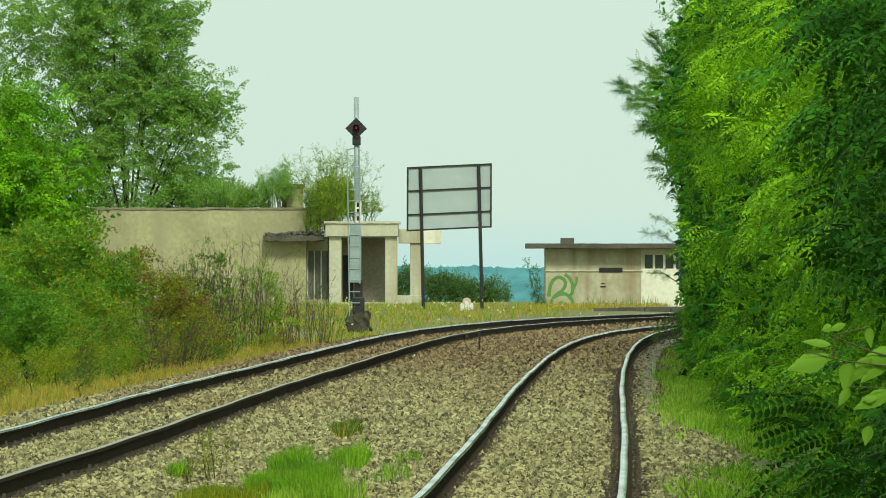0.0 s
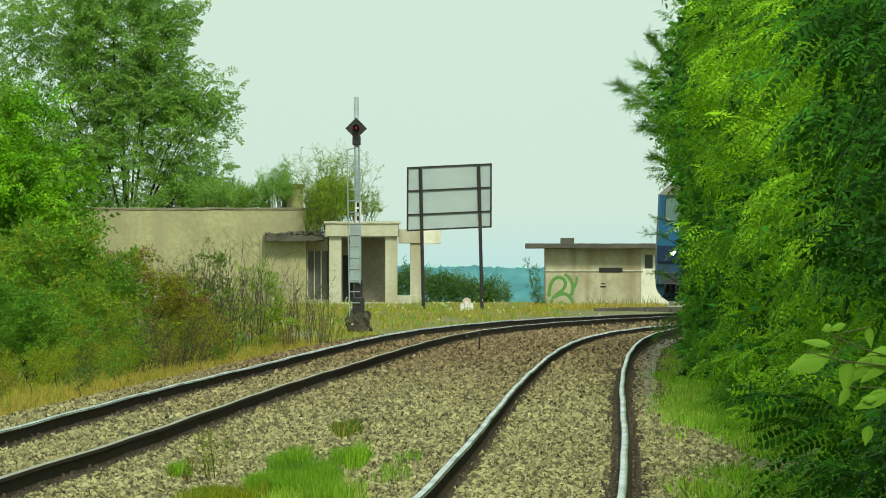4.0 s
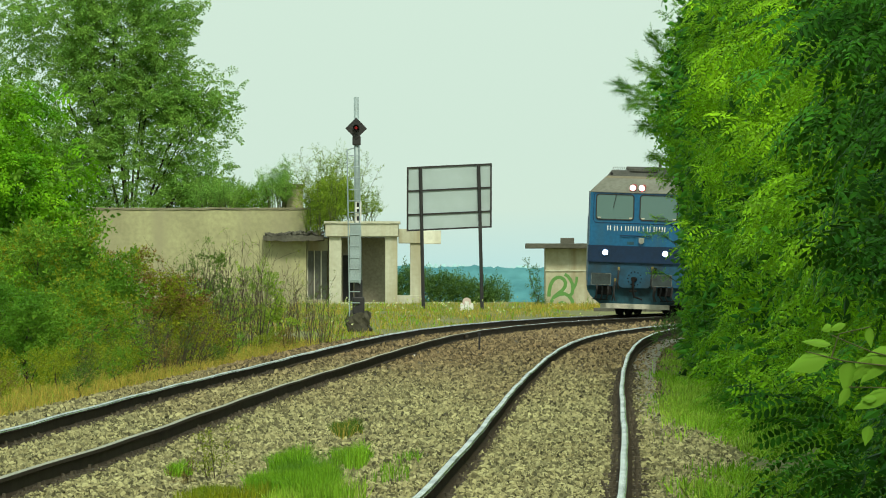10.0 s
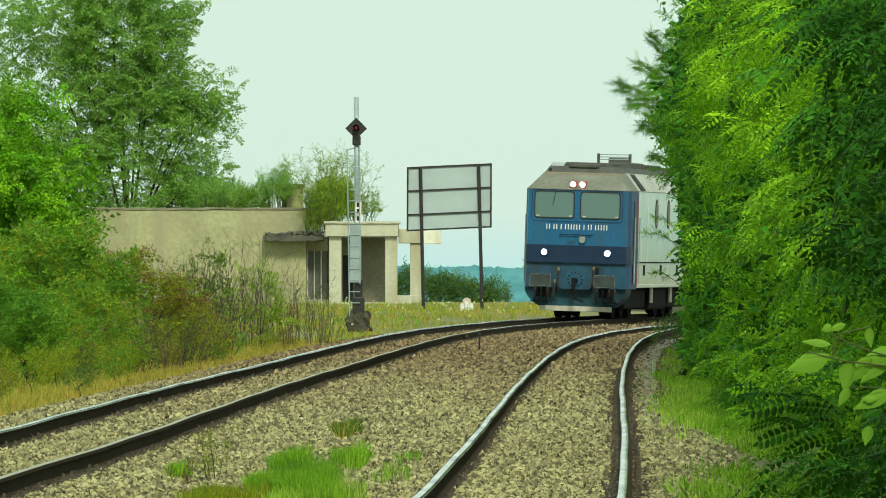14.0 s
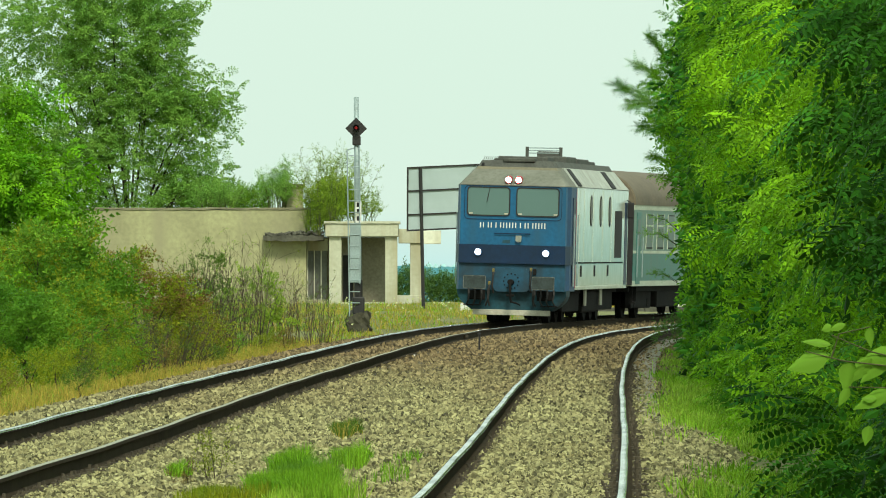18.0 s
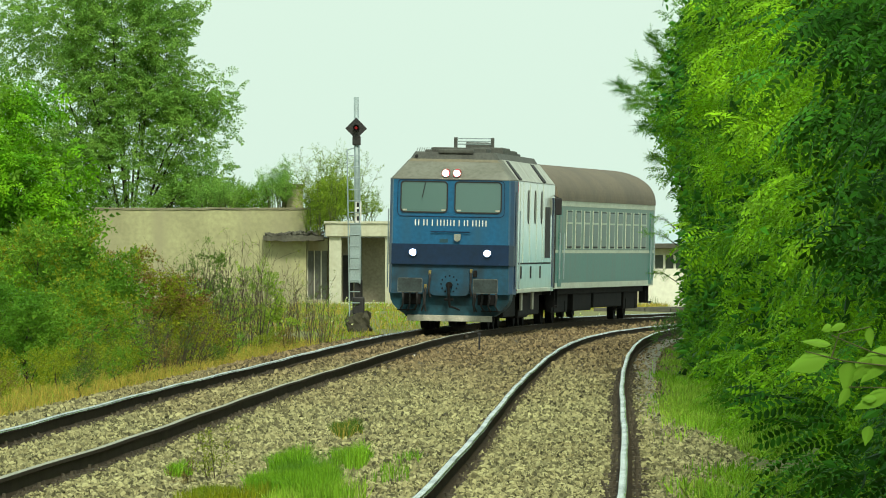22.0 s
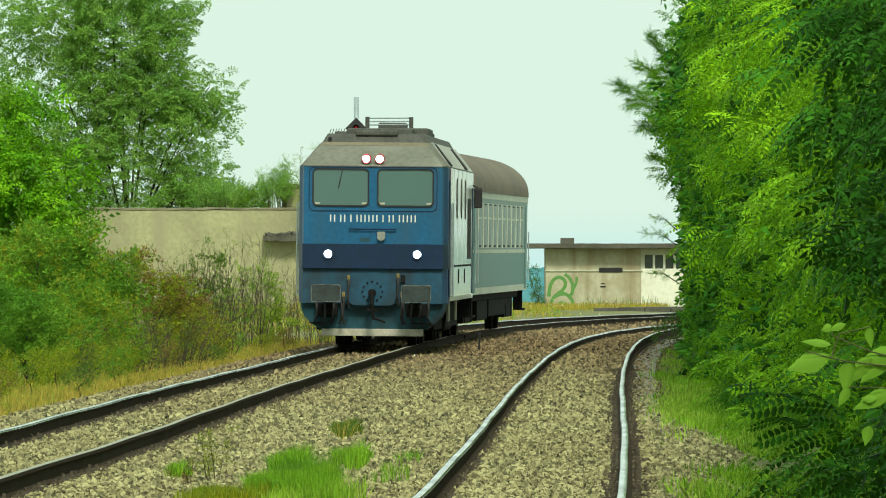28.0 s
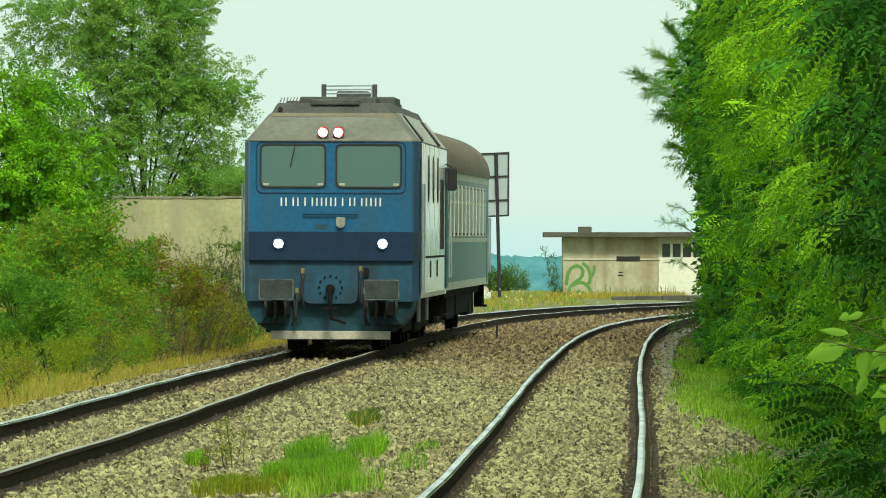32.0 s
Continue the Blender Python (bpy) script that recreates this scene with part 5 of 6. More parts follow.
            part("handrail", tube(B(), (s * 1.47, y - 0.08, 1.2), (s * 1.47, y - 0.08, 2.4), 0.016, 6), "silver", dr)
            part("handrail", tube(B(), (s * 1.47, y + 0.9, 1.2), (s * 1.47, y + 0.9, 2.4), 0.016, 6), "silver", dr)
            bm = box(B(), s * 1.30 - 0.15, s * 1.30 + 0.12, y, y + 0.8, 0.45, 0.5)
            for yy in (y + 0.04, y + 0.72):
                box(bm, s * 1.24 - 0.1, s * 1.24 + 0.1, yy, yy + 0.04, 0.5, 0.97)
            part("step", bm, "under", dr)
    for y0, y1 in ((-0.55, 0.0), (L, L + 0.45)):
        part("gangway", plate(B(), rounded(-0.62, 0.62, 1.05, 3.3, 0.15), y0, y1), "rubber", co, "black rubber gangway bellows")
        for x in (-0.875, 0.875):
            part("buffer", tube(B(), (x, y0, 1.06), (x, y1, 1.06), 0.14, 14), "under", co)
    for ya, yb in ((-0.02, 0.05), (L - 0.05, L + 0.02)):
        part("end_wall", box(B(), -1.40, 1.40, ya, yb, 0.97, 3.24, 0.01), "rubber", co, "black panel over the coach end")
    part("underframe", box(B(), -1.25, 1.25, 0.3, L - 0.3, 0.78, 0.96, 0.02), "under", co)
    for y0, y1, z in ((6.2, 10.6, 0.32), (11.2, 18.4, 0.38)):
        part("equipment_box", box(B(), -1.2, 1.2, y0, y1, z, 0.8, 0.04), "under", co)
    for yc in (3.5, L - 3.5):
        bg = part("bogie_side", box(B(), -1.14, -0.96, yc - 1.9, yc + 1.9, 0.30, 0.80, 0.03), "under", co)
        bg = part("bogie_side", box(B(), 0.96, 1.14, yc - 1.9, yc + 1.9, 0.30, 0.80, 0.03), "under", co, "dark frame of a two-axle bogie")
        for y in (yc - 1.28, yc + 1.28):
            wheelset(co, y, 0.46)
            for s in (-1, 1):
                part("axle_box", box(B(), s * 1.06 - 0.1, s * 1.06 + 0.1, y - 0.18, y + 0.18, 0.30, 0.62, 0.04), "under", bg)
    return co


RUN_T = (0, 3, 7, 13, 19, 23, 28, 32)
RUN_S = (220.2, 217.1, 209.9, 193.7, 169.8, 148.7, 119.2, 93.3)


def run_s(t):
    """How far along the track the locomotive's front stands at t seconds."""
    return float(spline(RUN_T, RUN_S, t))


def vehicle_pose(s, a, b):
    """Pose of a vehicle whose front is at s and whose bogies stand a and b metres behind it."""
    p, q = LEFT.at(s + a), LEFT.at(s + b)
    u = (q - p) / np.hypot(*(q - p))
    f = p - u * a
    zp, zq = float(rail_z(p[1])), float(rail_z(q[1]))
    z = zp + (zp - zq) / (b - a) * a
    tilt = math.degrees((LEFT.cant(p[1]) + LEFT.cant(q[1])) / 2 / 1.5)
    return pose(f[0], f[1], z) @ pose(0, 0, 0, 0, 0, -math.degrees(math.atan2(u[0], u[1]))) @ pose(0, 0, 0, math.degrees((zq - zp) / (b - a)), tilt, 0)


SWAY = []


def sway_rows(seed, m, amount):
    """Small slow leaning to and fro about the foot of a plant, as in a light wind."""
    r = random.Random(seed)
    a, b, c = r.uniform(0, 6), r.uniform(0, 6), r.uniform(0, 6)
    rows = []
    for k in range(41):
        t = k * 0.8
        lean = amount * (0.6 * math.sin(1.3 * t + a) + 0.4 * math.sin(2.3 * t + b))
        rows.append((t, m @ pose(0, 0, 0, 0.5 * amount * math.sin(1.7 * t + c), lean, 0)))
    return rows


def motions():
    for k, (ob, amount) in enumerate(SWAY):
        walk(ob, sway_rows(k, ob.matrix_basis.copy(), amount))
    times = [i * 0.5 for i in range(65)]
    walk(locomotive, [(t, vehicle_pose(run_s(t), 3.6, 12.4)) for t in times])
    walk(coach, [(t, vehicle_pose(run_s(t) + 17.8, 3.5, 21.4)) for t in times])
    for ob, y, r in WHEELS:
        rows, last = [], -1e9
        for k in range(0, 961):
            t = k / 30
            turn = math.degrees((run_s(0) - run_s(t)) / r)
            if turn - last > 60 or k in (0, 960):
                rows.append((t, pose(0, y, r, turn, 0, 0)))
                last = turn
        walk(ob, rows)


# ---- build: setting ----
build_ground()
bed = build_bed()
build_track(LEFT, -118, 330, "railway_track_1", ("steel", (148.0, "dull_steel", "steel")))
build_track(RIGHT, -118, 330, "railway_track_2", ("steel", "steel"))
build_stones(bed)
near_stones(bed)


def ridge(name, y, top, bottom, seed, material, label, rough):
    rng = np.random.default_rng(seed)
    xs = np.linspace(-2000, 2000, 3600)
    prof = top + rough * (np.sin(xs / 310 + seed) + 0.6 * np.sin(xs / 97 + 2 * seed)) + rough * 0.35 * np.sin(xs / 7 + np.sin(xs / 31)) * np.sin(xs / 13) + rng.normal(0, rough * 0.2, len(xs))
    v = np.concatenate([np.stack([xs, np.full_like(xs, y - 260), np.full_like(xs, bottom)], -1),
                        np.stack([xs, np.full_like(xs, y), prof], -1),
                        np.stack([xs, np.full_like(xs, y + 200), prof - 60], -1)])
    n = len(xs)
    i = np.arange(3 * n).reshape(3, n)
    f = np.stack([i[:-1, :-1], i[:-1, 1:], i[1:, 1:], i[1:, :-1]], -1).reshape(-1, 4)
    tagged(arrays(name, v, f, material, smooth=True), label, "hills", "", "structure")


ridge("backdrop", 3000, 2.4, -85, 2, "hill", "wooded hills across the valley, blue-green haze painted into their colour", 1.2)
ridge("backdrop_far", 4500, 9.0, -85, 5, "hill_far", "distant hills, very pale from haze painted into their colour", 4.0)

build_station()
build_outbuilding()
build_platform()
build_board()
build_signal()
build_marker()
locomotive = build_loco()
coach = build_coach()

# ---- build: plants ----
FROND_NEAR = frond(6, 0.30, 0.056, 0.031, 0.3, True)
FROND_SMALL = frond(5, 0.20, 0.036, 0.016)
COARSE = sprig(4, 0.6, 0.40, 0.26, 7)
WOODY = sprig(6, 0.5, 0.15, 0.09, 17)
SPRIG = sprig(7, 0.22, 0.078, 0.036)
SPRIG_THIN = sprig(10, 0.30, 0.09, 0.018, 5)
BOUGH_NEAR = bough(7, 0.62, frond(7, 0.27, 0.050, 0.025, 0.2, True), 0.18, 3)
BOUGH_MID = bough(7, 0.55, frond(5, 0.24, 0.066, 0.030, 0.25), 0.25, 4)
BOUGH_FAR = bough(5, 0.36, frond(3, 0.20, 0.076, 0.040, 0.25), 0.3, 5)
LEAFY = bough(7, 0.55, sprig(7, 0.22, 0.105, 0.055, 12), 0.1, 6)


def hedge_face(y):
    return 0.0215 * y + 0.82


def cut_back(y, z):
    """How far the clipped row reaches towards the rails; it swells out above the height of the cabs."""
    swell = np.interp(z, (2.3, 3.4, 4.3, 5.2, 6.0, 7.1, 8.0), (0.0, -0.10, -0.40, -0.52, -0.24, 0.26, 0.5))
    return 0.02587 * y + 0.06 + swell * np.clip((y - 160) / 12, 0, 1)


def build_hedge():
    """Acacias in a row along the right-hand track: tall near by, their shade put into a darker leaf colour, farther on
    clipped by passing trains.
    """
    r = random.Random(21)
    y, k = 38.0, 0
    while y < 203:
        nearest, near, clipped = y < 72, y < 110, y > 145
        step = 3.2 if y < 60 else 4.2 if y < 110 else 5.0
        hw = 1.2 + 0.004 * y
        x = 0.02587 * y + hw + 0.02 if clipped else 0.0373 * y + hw + (1.05 if y < 52 else 0.85) + r.uniform(-0.1, 0.1) if nearest else hedge_face(y) + hw + (0.72 if near else 0.38) + r.uniform(-0.1, 0.2)
        top = 3.2 + 0.034 * y + r.uniform(-0.3, 0.5)
        z0 = float(ground_z(x, y))
        n = 4 if near else 7 if clipped else 5
        lobes = []
        for i in range(n):
            zc = z0 + 0.45 + (top - 0.4) * i / (n - 1)
            lobes.append((x + (0 if clipped else r.uniform(-0.2, 0.3)) - (0.32 if nearest and i == 0 and y > 52 else 0), y + r.uniform(-0.5, 0.5), zc, hw * (1 if clipped else r.uniform(0.85, 1.15)), 0.62 * step, top / n * (0.95 if near else 1.25)))
        extra, tips, upper = [], [], None
        # upper lobes stay above the view; they only darken what is under them
        if nearest:
            upper = ([(x + 0.2, y, 4.6 + 0.02 * y, 1.9, 2.2, 0.8), (x + 0.6, y, 6.6, 1.8, 2.2, 1.3)], 1000)
        elif y < 125:
            upper = ([(x + 1.2, y, 3.4 + 0.0305 * y, 1.4, 2.2, 0.8), (x + 1.4, y, 4.8 + 0.0305 * y, 1.4, 2.2, 0.9)], 600)
        if 170 < y < 190:
            extra = [(0.02587 * y + 0.45, y, 5.2, 0.95, 2.0, 0.75), (0.02587 * y + 0.35, y, 4.4, 0.75, 2.0, 0.7), (0.02587 * y + 0.5, y, 6.0, 0.8, 2.0, 0.7)]
        if k == 0:
            tips = [((1.7, 34, 3.2), (0.78, 33, 2.80), 40, FROND_NEAR, 0.5), ((1.6, 35, 3.1), (0.95, 34, 2.80), 40, FROND_NEAR, 0.6)]
        if 176 < y < 182:
            ex = 0.02587 * y
            tips = [((ex - 0.2, y, 4.85), (ex - 1.16, y - 0.5, 5.36), 95, FROND_SMALL, 1.0), ((ex - 0.1, y, 4.9), (ex - 0.86, y - 0.5, 5.02), 95, FROND_SMALL, 1.0),
                    ((ex, y, 5.2), (ex - 0.72, y - 0.5, 5.80), 80, FROND_SMALL, 1.0), ((ex, y, 5.6), (ex - 0.45, y - 0.5, 6.35), 80, FROND_SMALL, 1.0),
                    ((ex + 0.1, y, 2.2), (ex - 0.56, y - 0.5, 2.42), 26, FROND_SMALL, 0.8), ((ex + 0.1, y, 1.45), (ex - 0.46, y - 0.5, 1.62), 26, FROND_SMALL, 0.8),
                    ((ex + 0.1, y, 2.5), (ex - 0.40, y - 0.5, 2.75), 18, FROND_SMALL, 0.7), ((ex, y, 4.3), (ex - 0.66, y - 0.5, 4.55), 80, FROND_SMALL, 1.0), ((ex, y, 3.8), (ex - 0.45, y - 0.5, 3.95), 70, FROND_SMALL, 0.9)]
        # cores take the shade-toned leaf colour so crowns look dark inside
        if nearest:
            look_of = dict(tmpl=BOUGH_NEAR, count=115, size=1.0, leaf_mat="acacia_shaded", tufts=34, gather=0.16, flat=0.32, droop=-0.05, bias=(-0.6, -0.35, 0.05), core=(WOODY, 420, 0.75, "acacia_shaded", 0.8))
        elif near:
            look_of = dict(tmpl=BOUGH_MID, count=240, size=0.84, leaf_mat="acacia", tufts=28, gather=0.17, flat=0.4, droop=-0.05, bias=(-0.35, -0.45, 0.15), core=(WOODY, 460, 0.78, "acacia_shaded", 0.9))
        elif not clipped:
            look_of = dict(tmpl=BOUGH_MID, count=350, size=0.92, leaf_mat="acacia", tufts=44, gather=0.19, flat=0.4, droop=0.0, bias=(-0.2, -0.4, 0.15), core=(WOODY, 520, 0.8, "acacia_shaded", 1.1))
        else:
            look_of = dict(tmpl=BOUGH_FAR, count=600, size=0.80, leaf_mat="acacia_face_shade", tufts=190, gather=0.2, flat=0.4, droop=-0.05, bias=(-0.1, -0.35, 0.15), core=(WOODY, 700, 0.85, "acacia_shaded", 1.1))
        plant = tree("acacia", x, y, lobes, label="tall acacia with deep green pinnate leaves, shade put into their colour" if nearest else "young acacia with dense bright green pinnate leaves", category="tree", seed=100 + k,
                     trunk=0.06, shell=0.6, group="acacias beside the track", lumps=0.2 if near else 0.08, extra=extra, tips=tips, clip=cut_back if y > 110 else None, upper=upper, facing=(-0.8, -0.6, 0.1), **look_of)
        SWAY.append((plant, 0.22 if near else 0.28))
        y += step * r.uniform(0.85, 1.15)
        k += 1


build_hedge()
ex = 0.02587 * 180
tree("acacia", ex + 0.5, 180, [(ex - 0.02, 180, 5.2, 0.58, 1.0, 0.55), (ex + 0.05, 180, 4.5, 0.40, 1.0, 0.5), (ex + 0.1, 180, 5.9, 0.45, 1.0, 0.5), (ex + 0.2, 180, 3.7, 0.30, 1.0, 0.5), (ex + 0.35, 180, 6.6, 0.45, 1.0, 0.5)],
     BOUGH_FAR, 420, 0.62, "acacia_face_shade", "young acacia bulging out of the clipped row", "tree", 190, 0.05, 0.0, 0.3, "acacias beside the track", tufts=110, gather=0.14, bias=(-0.2, -0.3, 0.2))


def build_shading_wood():
    """Taller acacias, mostly unseen, added around the near row to shade it, some leaning over the line's edge."""
    r = random.Random(5)
    # head of the row, outside the view: blocks sky light from the front
    for i in range(5):
        y = 15.5 + 4.4 * i
        x = hedge_face(y) + 2.9
        lobes = [(x, y, 0.8, 1.25, 2.3, 1.1), (x + 0.2, y, 2.8, 1.4, 2.3, 1.3), (x + 0.2, y, 5.2, 1.8, 2.4, 1.5)]
        tree("acacia", x, y, lobes, COARSE, 700, 1.0, "acacia_shaded", "unseen tall acacia added at the head of the row for shade", "tree", 480 + i, 0.10, -0.2, 0.3, "acacias beside the track")
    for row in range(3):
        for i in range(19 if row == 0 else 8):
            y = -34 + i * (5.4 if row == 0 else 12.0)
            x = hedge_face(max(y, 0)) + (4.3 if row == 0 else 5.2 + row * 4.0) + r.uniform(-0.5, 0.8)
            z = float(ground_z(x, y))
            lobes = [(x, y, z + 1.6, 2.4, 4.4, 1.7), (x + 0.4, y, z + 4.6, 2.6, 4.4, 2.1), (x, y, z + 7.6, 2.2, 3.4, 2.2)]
            # overhanging lobe above the view, added to shade the near row
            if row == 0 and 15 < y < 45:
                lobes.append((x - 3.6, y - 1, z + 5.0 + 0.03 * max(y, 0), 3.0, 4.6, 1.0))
            tree("acacia", x, y, lobes, WOODY if row == 0 and 15 < y < 112 else COARSE, 1150 if row == 0 else 450, 1.0 if row == 0 else 1.5, "acacia_shaded", "tall acacia, mostly unseen, added behind the row to shade it",
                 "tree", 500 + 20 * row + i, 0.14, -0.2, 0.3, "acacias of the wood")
    # trees out of view on the left, added against low sky light
    for i in range(13):
        y = -40 + i * 9.0
        x = -11.5 + r.uniform(-1, 1)
        z = float(ground_z(x, y))
        lobes = [(x, y, z + 1.8, 2.6, 5.0, 1.8), (x - 0.4, y, z + 5.0, 2.8, 5.0, 2.3), (x, y, z + 8.0, 2.2, 4.0, 2.0)]
        tree("acacia", x, y, lobes, COARSE, 450, 1.5, "acacia_shaded", "unseen tall acacia added across the line to block low sky light", "tree", 600 + i, 0.14, -0.2, 0.3, "acacias across the line")


build_shading_wood()
# left side: trees and bushes, from the far crown to the near scrub
def crown_lobe(y, px, pz, rx, rz):
    """A lobe of the tall tree's crown, across and up in metres."""
    return (px, y, pz, rx, 0.8 * rx, rz)


TALL = [crown_lobe(452, *q) for q in ((-12.6, 8.9, 1.7, 1.7), (-14.5, 11.6, 1.6, 2.6), (-16.4, 13.0, 3.2, 2.7), (-15.2, 9.6, 3.0, 2.4), (-16.0, 6.6, 3.1, 2.0),
                                      (-13.0, 5.6, 1.4, 1.5), (-19.6, 9.8, 3.4, 3.4), (-19.6, 14.0, 3.4, 2.6), (-14.4, 14.6, 1.6, 1.9), (-20.0, 5.6, 3.2, 2.6), (-17.0, 16.5, 3.0, 2.0), (-11.9, 10.5, 1.1, 1.0), (-12.4, 6.3, 1.2, 1.3))]
tall = tree("tall_tree", -16.0, 452, TALL, LEAFY, 3800, 1.15, "poplar", "tall spreading tree with small grey-green leaves", "tree", 301, 0.15, 0.05, 0.3,
            lumps=0.14, tufts=900, gather=0.45, flat=0.6, core=(WOODY, 2600, 0.9, "poplar", 1.1))
SWAY.append((tall, 0.08))
young = tree("acacia", -8.6, 172, [(-8.9, 172, 4.6, 1.0, 1.4, 0.9), (-8.0, 171, 3.4, 0.95, 1.4, 0.8), (-7.4, 171, 2.5, 0.9, 1.4, 0.7), (-8.8, 171, 2.4, 1.3, 1.4, 0.9), (-9.4, 172, 3.4, 1.0, 1.2, 1.0), (-8.0, 172, 1.6, 1.0, 1.2, 0.9)],
     BOUGH_FAR, 1000, 1.0, "acacia_bright", "bright green young acacia leaning over scrub", "tree", 302, 0.09, -0.15, 0.5, tufts=150, gather=0.16, flat=0.35, bias=(0.2, -0.4, 0.15),
     core=(WOODY, 900, 0.8, "bush", 0.9))
SWAY.append((young, 0.3))
tree("bush", -7.0, 160, [(-7.3, 160, 1.7, 1.1, 1.2, 0.8), (-6.3, 160, 1.5, 0.8, 1.2, 0.7), (-6.9, 159, 0.9, 1.3, 1.0, 0.7)],
     SPRIG, 4300, 1.1, "bush", "dense green bush beside the line", "bush", 303, 0.05, 0.1, sprays=300, reach=0.32, bunch=0.6, hollow=4, clusters=60, mix=("bush_yellow", 0.22))
tree("bush", -6.6, 140, [(-7.2, 140, 0.9, 0.9, 0.9, 0.6), (-6.4, 140, 0.7, 0.8, 0.9, 0.55)],
     SPRIG, 2700, 0.92, "bush", "low dark green bush above dry grass", "bush", 304, 0.04, 0.1, sprays=260, reach=0.25, bunch=0.6, hollow=4, clusters=48)
tree("bush", -5.6, 165, [(-5.7, 165, 1.2, 0.9, 1.0, 0.8), (-5.1, 165, 0.8, 0.7, 1.0, 0.6)],
     SPRIG, 3000, 0.8, "bush_yellow", "scrubby bush with yellowing and reddish leaves", "bush", 305, 0.04, 0.1, sprays=190, reach=0.32, bunch=0.8, hollow=4, clusters=46, mix=("bush_red", 0.5))
tree("bush", -6.2, 150, [(-6.1, 150, 0.8, 0.8, 0.9, 0.6), (-5.6, 150, 0.6, 0.6, 0.8, 0.5)],
     SPRIG, 2000, 0.8, "bush_yellow", "scrubby bush with yellow-green leaves", "bush", 306, 0.04, 0.1, sprays=170, reach=0.28, bunch=0.8, hollow=4, clusters=36, mix=("bush", 0.5))
for i, (x, y, h, n) in enumerate(((-4.9, 185, 2.1, 52), (-4.3, 192, 2.3, 52), (-5.4, 182, 2.0, 40), (-3.7, 196, 1.9, 34), (-5.3, 168, 1.3, 44), (-4.6, 176, 1.4, 46), (-3.2, 200, 1.5, 30), (-4.8, 163, 0.9, 34), (-5.9, 156, 1.0, 36), (-2.75, 203, 1.3, 22), (-6.2, 145, 0.9, 40), (-5.5, 152, 1.0, 40), (-5.0, 158, 1.0, 40))):
    twiggy("scrub", x, y, n, h, 0.75, "bare brown twiggy scrub with few leaves", "bush", 320 + i, leaf=(("scrub_leaf", "willow", "scrub_leaf", "bush_yellow")[i % 4], SPRIG, 0.50, 0.42 if y < 190 else 0.22), thick=0.0085, group="scrub by the verge")
tree("bush", -4.9, 168, [(-5.0, 168, 0.9, 0.55, 0.8, 0.6), (-4.7, 168, 0.5, 0.5, 0.8, 0.4)],
     SPRIG, 620, 0.7, "bush_red", "rusty brown dying bush among the scrub", "bush", 307, 0.03, 0.1, sprays=90, reach=0.3, mix=("bush_yellow", 0.45))
tree("bush", -6.3, 146, [(-6.4, 146, 0.6, 0.5, 0.8, 0.5), (-5.9, 146, 0.4, 0.4, 0.7, 0.35)],
     SPRIG, 900, 0.65, "bush_yellow", "bright yellow-green shrub at the verge", "bush", 308, 0.03, 0.1)
for x, y, h, seed, mat, label in ((-4.95, 188, 2.3, 309, "scrub_leaf", "olive leafy shrub among bare shoots"), (-4.0, 194, 1.7, 310, "willow", "thin yellow-green shrub by the verge"),
                                  (-5.6, 180, 1.8, 311, "bush", "mid-green shrub among the scrub")):
    tree("bush", x, y, [(x, y, 0.66 * h, 0.45, 0.6, 0.30 * h), (x + 0.35, y, 0.42 * h, 0.4, 0.6, 0.26 * h), (x - 0.35, y, 0.4 * h, 0.4, 0.6, 0.24 * h)], LEAFY, 85, 0.42, mat, label, "bush", seed,
         0.03, 0.35, 0.2, tufts=60, gather=0.14, flat=0.7)
# low weeds along the verge
WEEDS = random.Random(8)
for i in range(17):
    y = 100 + i * 6.0 + WEEDS.uniform(-2, 2)
    x = float(left_x(y)) - 2.35 - WEEDS.random() * 0.9
    h = WEEDS.uniform(0.16, 0.34)
    mat = ("bush_yellow", "bush", "bush_yellow", "bush_red", "bush_yellow", "scrub_leaf")[i % 6]
    tree("weed", x, y, [(x, y, h * 0.6, 0.22, 0.5, h * 0.7), (x + 0.15, y, h * 0.9, 0.14, 0.3, h * 0.5)], SPRIG, 170, 0.45, mat,
         "low leafy weed on the gravelly verge", "weed", 700 + i, 0.012, 0.4, group="verge weeds")
for i, (x, y) in enumerate(((-6.6, 128), (-6.1, 131), (-5.9, 135), (-5.35, 143))):
    tree("weed", x, y, [(x, y, 0.22, 0.35, 0.7, 0.24), (x + 0.2, y, 0.36, 0.2, 0.4, 0.18)], SPRIG, 260, 0.5, "bush_yellow",
         "yellow flowering weed at the verge", "weed", 740 + i, 0.012, 0.4, group="verge weeds")
tree("bush", 5.3, 194, [(5.1, 194, 0.30, 0.55, 1.2, 0.30), (5.6, 195, 0.45, 0.6, 1.2, 0.40)], SPRIG, 500, 0.8, "far_leaf", "low grey-green bush crowding the rail", "bush", 420, 0.02, 0.3)
# willow shoots on the ruin and bushes behind it
for i, (x, y, z, h, w) in enumerate(((-8.3, 433, 4.7, 1.5, 0.9), (-5.9, 429.8, 3.4, 3.4, 1.2), (-5.0, 432, 4.0, 3.2, 1.6), (-7.9, 434, 4.7, 2.0, 0.5), (-3.9, 433, 4.05, 1.4, 1.0), (-10.6, 436, 4.7, 1.1, 0.8), (-11.6, 437, 4.7, 1.3, 0.7))):
